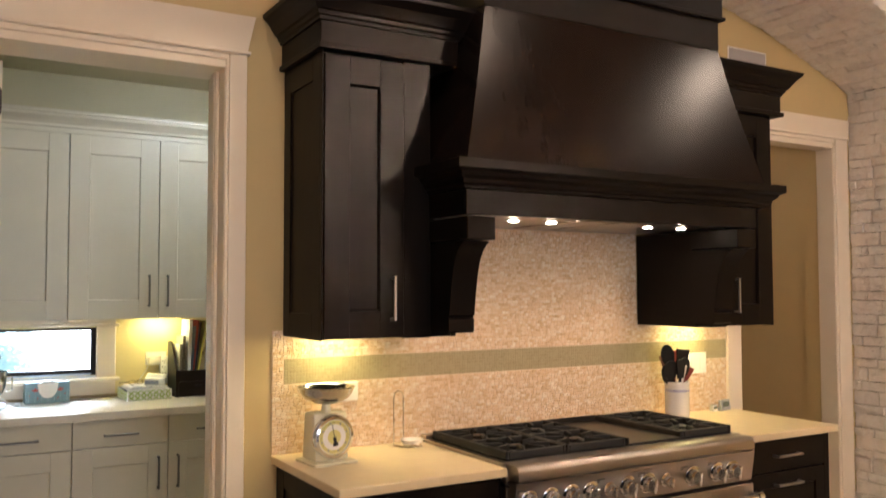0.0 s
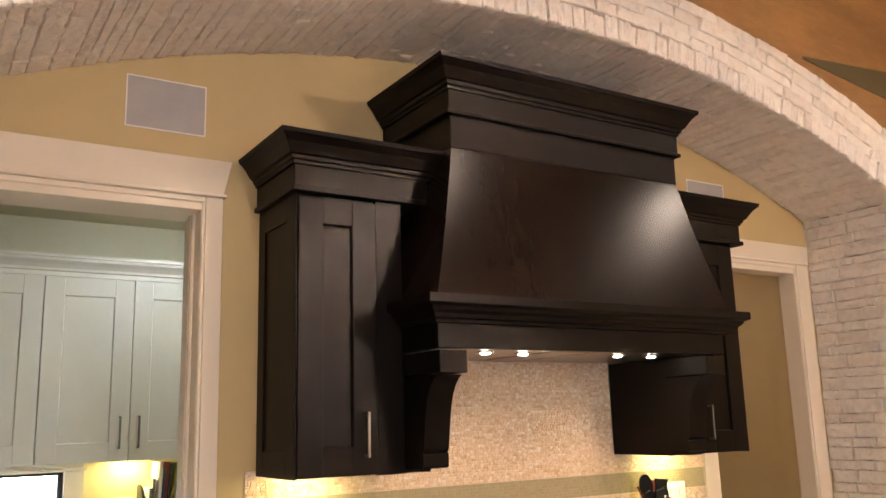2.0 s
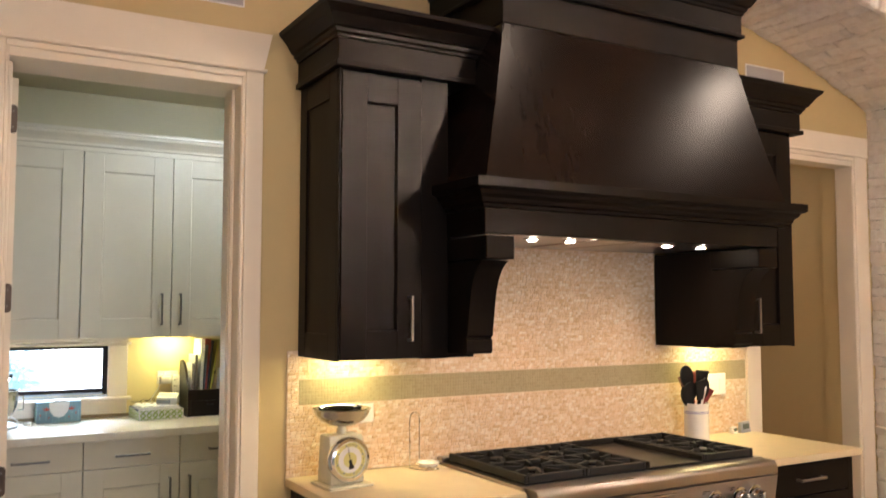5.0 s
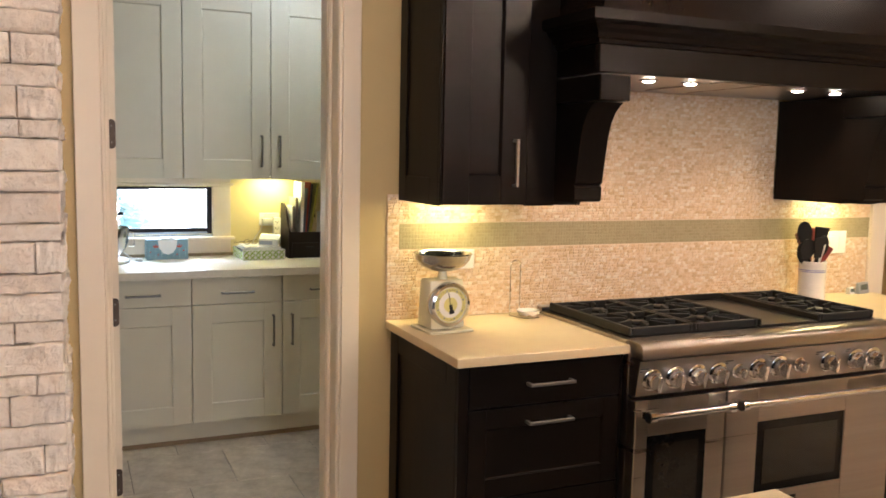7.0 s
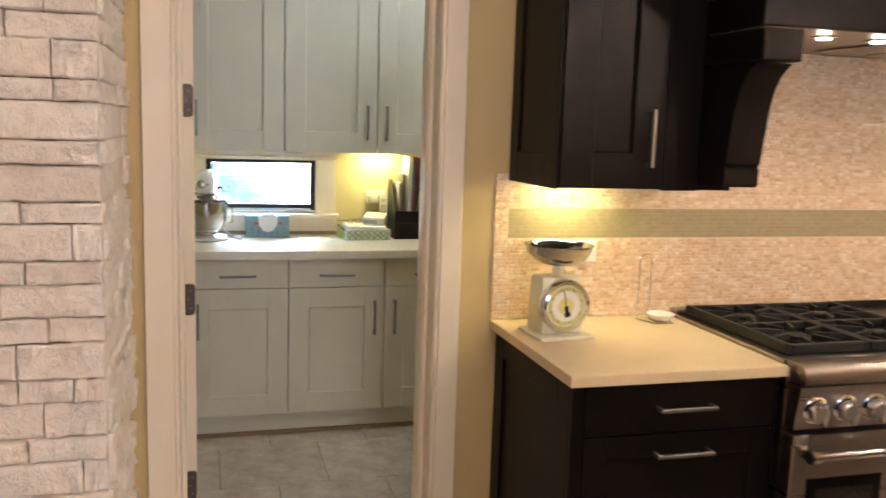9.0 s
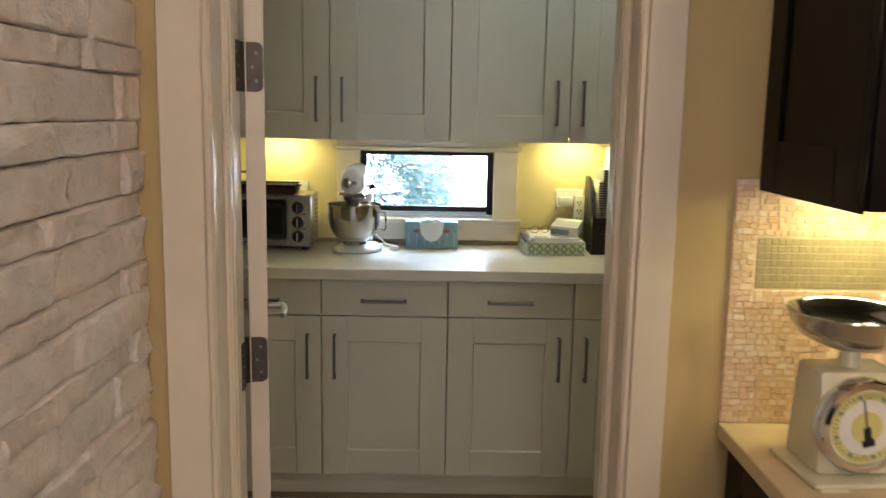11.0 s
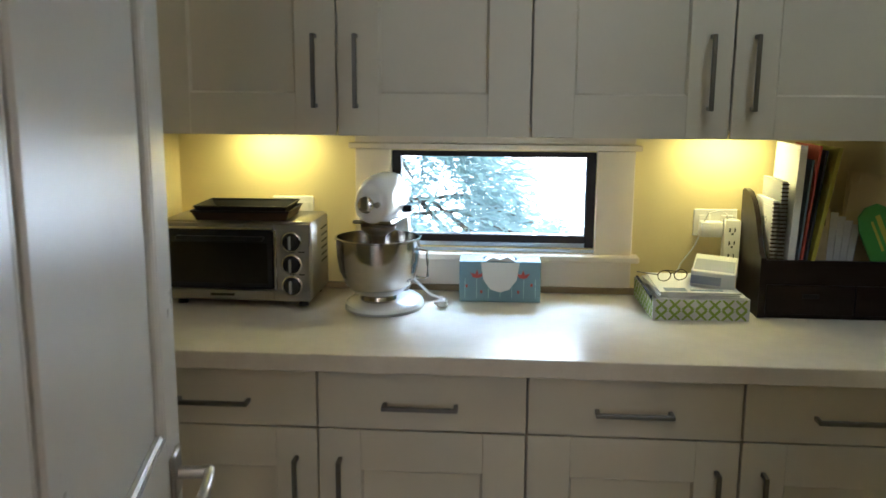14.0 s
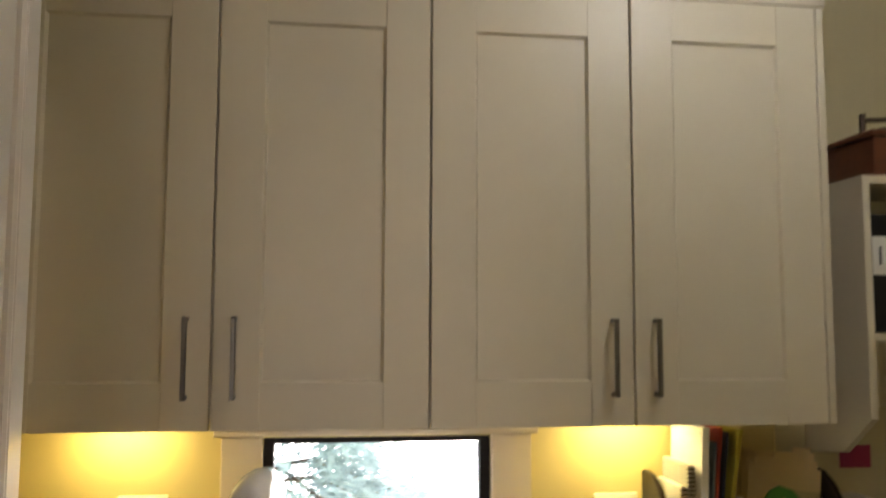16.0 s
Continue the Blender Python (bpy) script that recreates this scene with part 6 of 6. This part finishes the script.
part("strap", tube(bmesh.new(), [(-0.01, -0.12, 0.25), (0.0, -0.04, 0.42), (0.012, 0.0, 0.52), (0.0, 0.04, 0.42), (-0.01, 0.12, 0.25)], 0.008, 8), BLACK, bag, "", True)
hk = thing("coat_hook", pose(0.049, 3.65, 1.31, 0, 0, 12), "small hook on the back of the door", "hook")
part("hook", tube(bmesh.new(), [(0.063, 0.0, 0.02), (0.03, 0, 0.015), (0.0, 0, 0.0), (-0.01, 0, 0.03)], 0.004, 6), NICKEL, hk)

# lamps in the ceilings
for x, y in DOWNLIGHTS:
    d = thing("downlight", pose(x, y, CEIL), "lit recessed ceiling downlight", "lamp", "downlights")
    part("ring", lathe(bmesh.new(), [(0.085, 0.0), (0.083, -0.006), (0.066, -0.008), (0.064, -0.001)], 0, 0, 24, False), WHITE_PLASTIC, d)
    part("bulb", lathe(bmesh.new(), [(0.062, -0.004), (0.060, -0.0015)], 0, 0, 24), LAMP_ON, d, "lit lamp")
# Invented globes and rods for the two unseen point lamps.
for x, y, z in UNSEEN_LAMPS:
    d = thing("added_globe_light", pose(x, y, z), "glass globe added round an unseen kitchen lamp", "lamp", "pendants")
    part("globe", lathe(bmesh.new(), [(0.03, 0.075), (0.06, 0.055), (0.08, 0.0), (0.06, -0.055), (0.03, -0.075)], 0, 0, 20, False), CLEAR, d, "", True)
    part("rod", tube(bmesh.new(), [(0, 0, 0.075), (0, 0, CEIL - z)], 0.006, 8), BRONZE, d)
# Made-up fitting above the pantry fill.
pl = thing("added_ceiling_light", pose(1.35, 4.0, 2.755), "square ceiling light added for the pantry's unseen source", "lamp")
part("frame", boxes((-0.17, 0.17, -0.17, 0.17, -0.03, 0.0), bev=0.004), WHITE_PLASTIC, pl)
part("diffuser", boxes((-0.155, 0.155, -0.155, 0.155, -0.036, -0.0305)), glow("lit_panel", (0.95, 1.0, 0.94), 2.0), pl, "glowing diffuser")

# ---- pieces: floor tiles ----
tile_mesh = {}


def slab_mesh(key, w, d, h, e=0.003):
    if key not in tile_mesh:
        bm = bmesh.new()
        lo = [bm.verts.new((x, y, 0)) for x, y in ((0, 0), (w, 0), (w, d), (0, d))]
        mi = [bm.verts.new((x, y, h - e)) for x, y in ((0, 0), (w, 0), (w, d), (0, d))]
        hi = [bm.verts.new((x, y, h)) for x, y in ((e, e), (w - e, e), (w - e, d - e), (e, d - e))]
        for a, b in ((lo, mi), (mi, hi)):
            for i in range(4):
                bm.faces.new((a[i], a[(i + 1) % 4], b[(i + 1) % 4], b[i]))
        bm.faces.new(hi)
        me = bpy.data.meshes.new("tile")
        bm.to_mesh(me)
        bm.free()
        me.materials.append(TILE)
        tile_mesh[key] = me
    return tile_mesh[key]


floor_p = bpy.data.objects["floor_base"]
TS = 0.456
for r in range(-2, 3):
    y0 = 3.976 + TS * r
    off = 0.775 if r % 2 == 0 else 0.558
    for c in range(-5, 5):
        x0 = off + TS * c
        if x0 + TS < -1.9 or x0 > 2.7 or y0 > 4.6 or y0 + TS < YW:
            continue
        ya, yb = max(y0, YW + 0.001), y0 + TS
        ob = new("tile", slab_mesh(round(yb - ya, 3), TS - 0.004, yb - ya - 0.004, 0.006))
        ob.parent = floor_p
        ob.location = (x0 + 0.002, ya + 0.002, -0.006)


# ---- pieces: split stones ----
def stone_meshes(count):
    """Split-faced blocks in a unit cell: knobbly face, worn arrises, wavering outline."""
    made = []
    nu, nv = 18, 9
    us = [-0.5, -0.485] + [-0.47 + 0.94 * i / (nu - 5) for i in range(nu - 4)] + [0.485, 0.5]
    vs = [-0.5, -0.465] + [-0.43 + 0.86 * j / (nv - 5) for j in range(nv - 4)] + [0.465, 0.5]
    for k in range(count):
        verts, faces = [], []
        for j in range(nv):
            for i in range(nu):
                u, v = us[i], vs[j]
                rim = i in (0, nu - 1) or j in (0, nv - 1)
                near = i in (1, nu - 2) or j in (1, nv - 2)
                big = noise.noise(Vector((u * 3.0 + 9.1 * k, v * 1.4, 3.7 * k)))
                knob = noise.noise(Vector((u * 9.0 + 5.3 * k, v * 4.0, 1.9 * k + 20)))
                w = 0.90 + 0.23 * big + 0.19 * knob
                w -= 0.24 if rim else (0.06 if near else 0.0)
                du = 0.012 * noise.noise(Vector((v * 5, 7.7 * k, math.copysign(4, u)))) - 0.005
                dv = 0.055 * noise.noise(Vector((u * 5, 2.3 * k, math.copysign(8, v)))) - 0.012
                verts.append((u + math.copysign(1, u) * du * abs(u) * 2, v + math.copysign(1, v) * dv * abs(v) * 2, w))
        for j in range(nv - 1):
            for i in range(nu - 1):
                n = j * nu + i
                faces.append((n, n + 1, n + nu + 1, n + nu))
        rim = [i for i in range(nu)] + [j * nu + nu - 1 for j in range(1, nv)] + [(nv - 1) * nu + i for i in range(nu - 2, -1, -1)] + [j * nu for j in range(nv - 2, 0, -1)]
        base = len(verts)
        verts += [(verts[i][0], verts[i][1], 0.0) for i in rim]
        for q in range(len(rim)):
            z = (q + 1) % len(rim)
            faces.append((rim[z], rim[q], base + q, base + z))
        me = bpy.data.meshes.new("stone")
        me.from_pydata(verts, [], faces)
        me.materials.append(STONE)
        for p in me.polygons:
            p.use_smooth = True
        me.set_sharp_from_angle(angle=radians(55))
        made.append(me)
    return made


STONES = stone_meshes(14)
srnd = random.Random(77)


def lay(parent, centre, u, v, n, length, height, depth):
    ob = new("stone", srnd.choice(STONES))
    m = Matrix((u, v, n)).transposed().to_4x4()
    ob.parent = parent
    ob.matrix_basis = Matrix.Translation(centre) @ m @ Matrix.Diagonal((length, height, depth, 1))


def course_lines(joints, z0, z1):
    """Carries the known joints of a wall on, down to z0 and up to z1, in low and tall courses by turns."""
    lines = list(joints)
    while lines[0] > z0:
        lines.insert(0, lines[0] - (srnd.uniform(0.046, 0.054) if lines[1] - lines[0] > 0.063 else srnd.uniform(0.072, 0.083)))
    while lines[-1] < z1:
        lines.append(lines[-1] + (srnd.uniform(0.046, 0.054) if lines[-1] - lines[-2] > 0.063 else srnd.uniform(0.072, 0.083)))
    return lines


def courses(parent, origin, u, n, length, lines, z1, proud=(0.024, 0.042)):
    """Courses of split stones up a flat wall: origin is the wall's foot, u along it, n out of it."""
    u, n, up = Vector(u), Vector(n), Vector((0, 0, 1))
    if u.cross(up).dot(n) < 0:
        origin, u = Vector(origin) + u * length, -u
    for z, top in zip(lines, lines[1:]):
        top = min(top, z1)
        h = top - z
        if h < 0.012:
            continue
        s = -srnd.random() * 0.15
        while s < length:
            l = srnd.uniform(0.15, 0.32) if h > 0.063 else srnd.uniform(0.10, 0.24)
            a, b = max(0, s), min(length, s + l)
            if length - b < 0.05:
                b = length
            if b - a > 0.02:
                lay(parent, Vector(origin) + u * ((a + b) / 2) + up * (z + h / 2), u, up, n, b - a, h, srnd.uniform(*proud))
            s = b if b == length else s + l


PL, PR, AR = bpy.data.objects["pillar_left"], bpy.data.objects["pillar_right"], bpy.data.objects["wall_arch"]
left_lines = course_lines([0.832, 0.910, 0.962, 1.041, 1.094, 1.166, 1.213, 1.293, 1.338, 1.414, 1.465, 1.544, 1.589], 0.25, 2.95)
right_lines = course_lines([1.0, 1.08], 0.3, 2.95)
courses(PL, (-0.62, YF + 0.03, 0), (1, 0, 0), (0, -1, 0), XL + 0.616, left_lines, 2.95)
courses(PL, (XL - 0.03, YF + 0.020, 0), (0, 1, 0), (1, 0, 0), YW - YF - 0.022, left_lines, 2.66)
courses(PR, (XR + 0.03, YF + 0.020, 0), (0, 1, 0), (-1, 0, 0), YW - YF - 0.022, right_lines, 2.68)
courses(PR, (XR, YF + 0.03, 0), (1, 0, 0), (0, -1, 0), 0.45, right_lines, 2.95)
# soffit: strips along the depth of the arch
a = -ARC_A
while a < ARC_A - 0.002:
    wdt = srnd.choice((0.042, 0.055, 0.068, 0.080))
    da = min(wdt / ARC_R, ARC_A - a)
    am = a + da / 2
    x, z = arc(am, ARC_R + 0.03)
    n = Vector((-math.sin(am), 0, -math.cos(am)))
    v = Vector((0, 1, 0)).cross(n) * -1
    u = v.cross(n)
    s, L = -srnd.random() * 0.15, YW - YF - 0.034
    while s < L:
        l = srnd.uniform(0.12, 0.40)
        p, q = max(0, s), min(L, s + l)
        if L - q < 0.05:
            q = L
        if q - p > 0.02:
            lay(AR, Vector((x, YF + 0.032 + (p + q) / 2, z)), u, v, n, q - p, da * ARC_R, srnd.uniform(0.031, 0.034))
        s = q if q == L else s + l
    a += da
# the ring: upright stones on the edge, then curved courses
SP = bpy.data.objects["wall_spandrel"]
a = -ARC_A
while a < ARC_A - 0.002:
    wdt = srnd.uniform(0.035, 0.075)
    da = min(wdt / ARC_R, ARC_A - a)
    am = a + da / 2
    h = srnd.uniform(0.095, 0.115)
    x, z = arc(am, ARC_R + h / 2 - 0.004)
    v = Vector((math.sin(am), 0, math.cos(am)))
    lay(SP, Vector((x, YF + 0.03, z)), Vector((math.cos(am), 0, -math.sin(am))), v, Vector((0, -1, 0)), da * ARC_R, h, srnd.uniform(0.030, 0.044))
    a += da
r0 = ARC_R + 0.108
for h in (0.062, 0.055, 0.068, 0.058):
    a = -ARC_A * 1.06 - srnd.random() * 0.02
    while a < ARC_A * 1.06:
        da = srnd.uniform(0.10, 0.30) / r0
        am = a + da / 2
        x, z = arc(am, r0 + h / 2)
        v = Vector((math.sin(am), 0, math.cos(am)))
        lay(SP, Vector((x, YF + 0.03, z)), Vector((math.cos(am), 0, -math.sin(am))), v, Vector((0, -1, 0)), da * r0, h, srnd.uniform(0.022, 0.036))
        a += da
    r0 += h
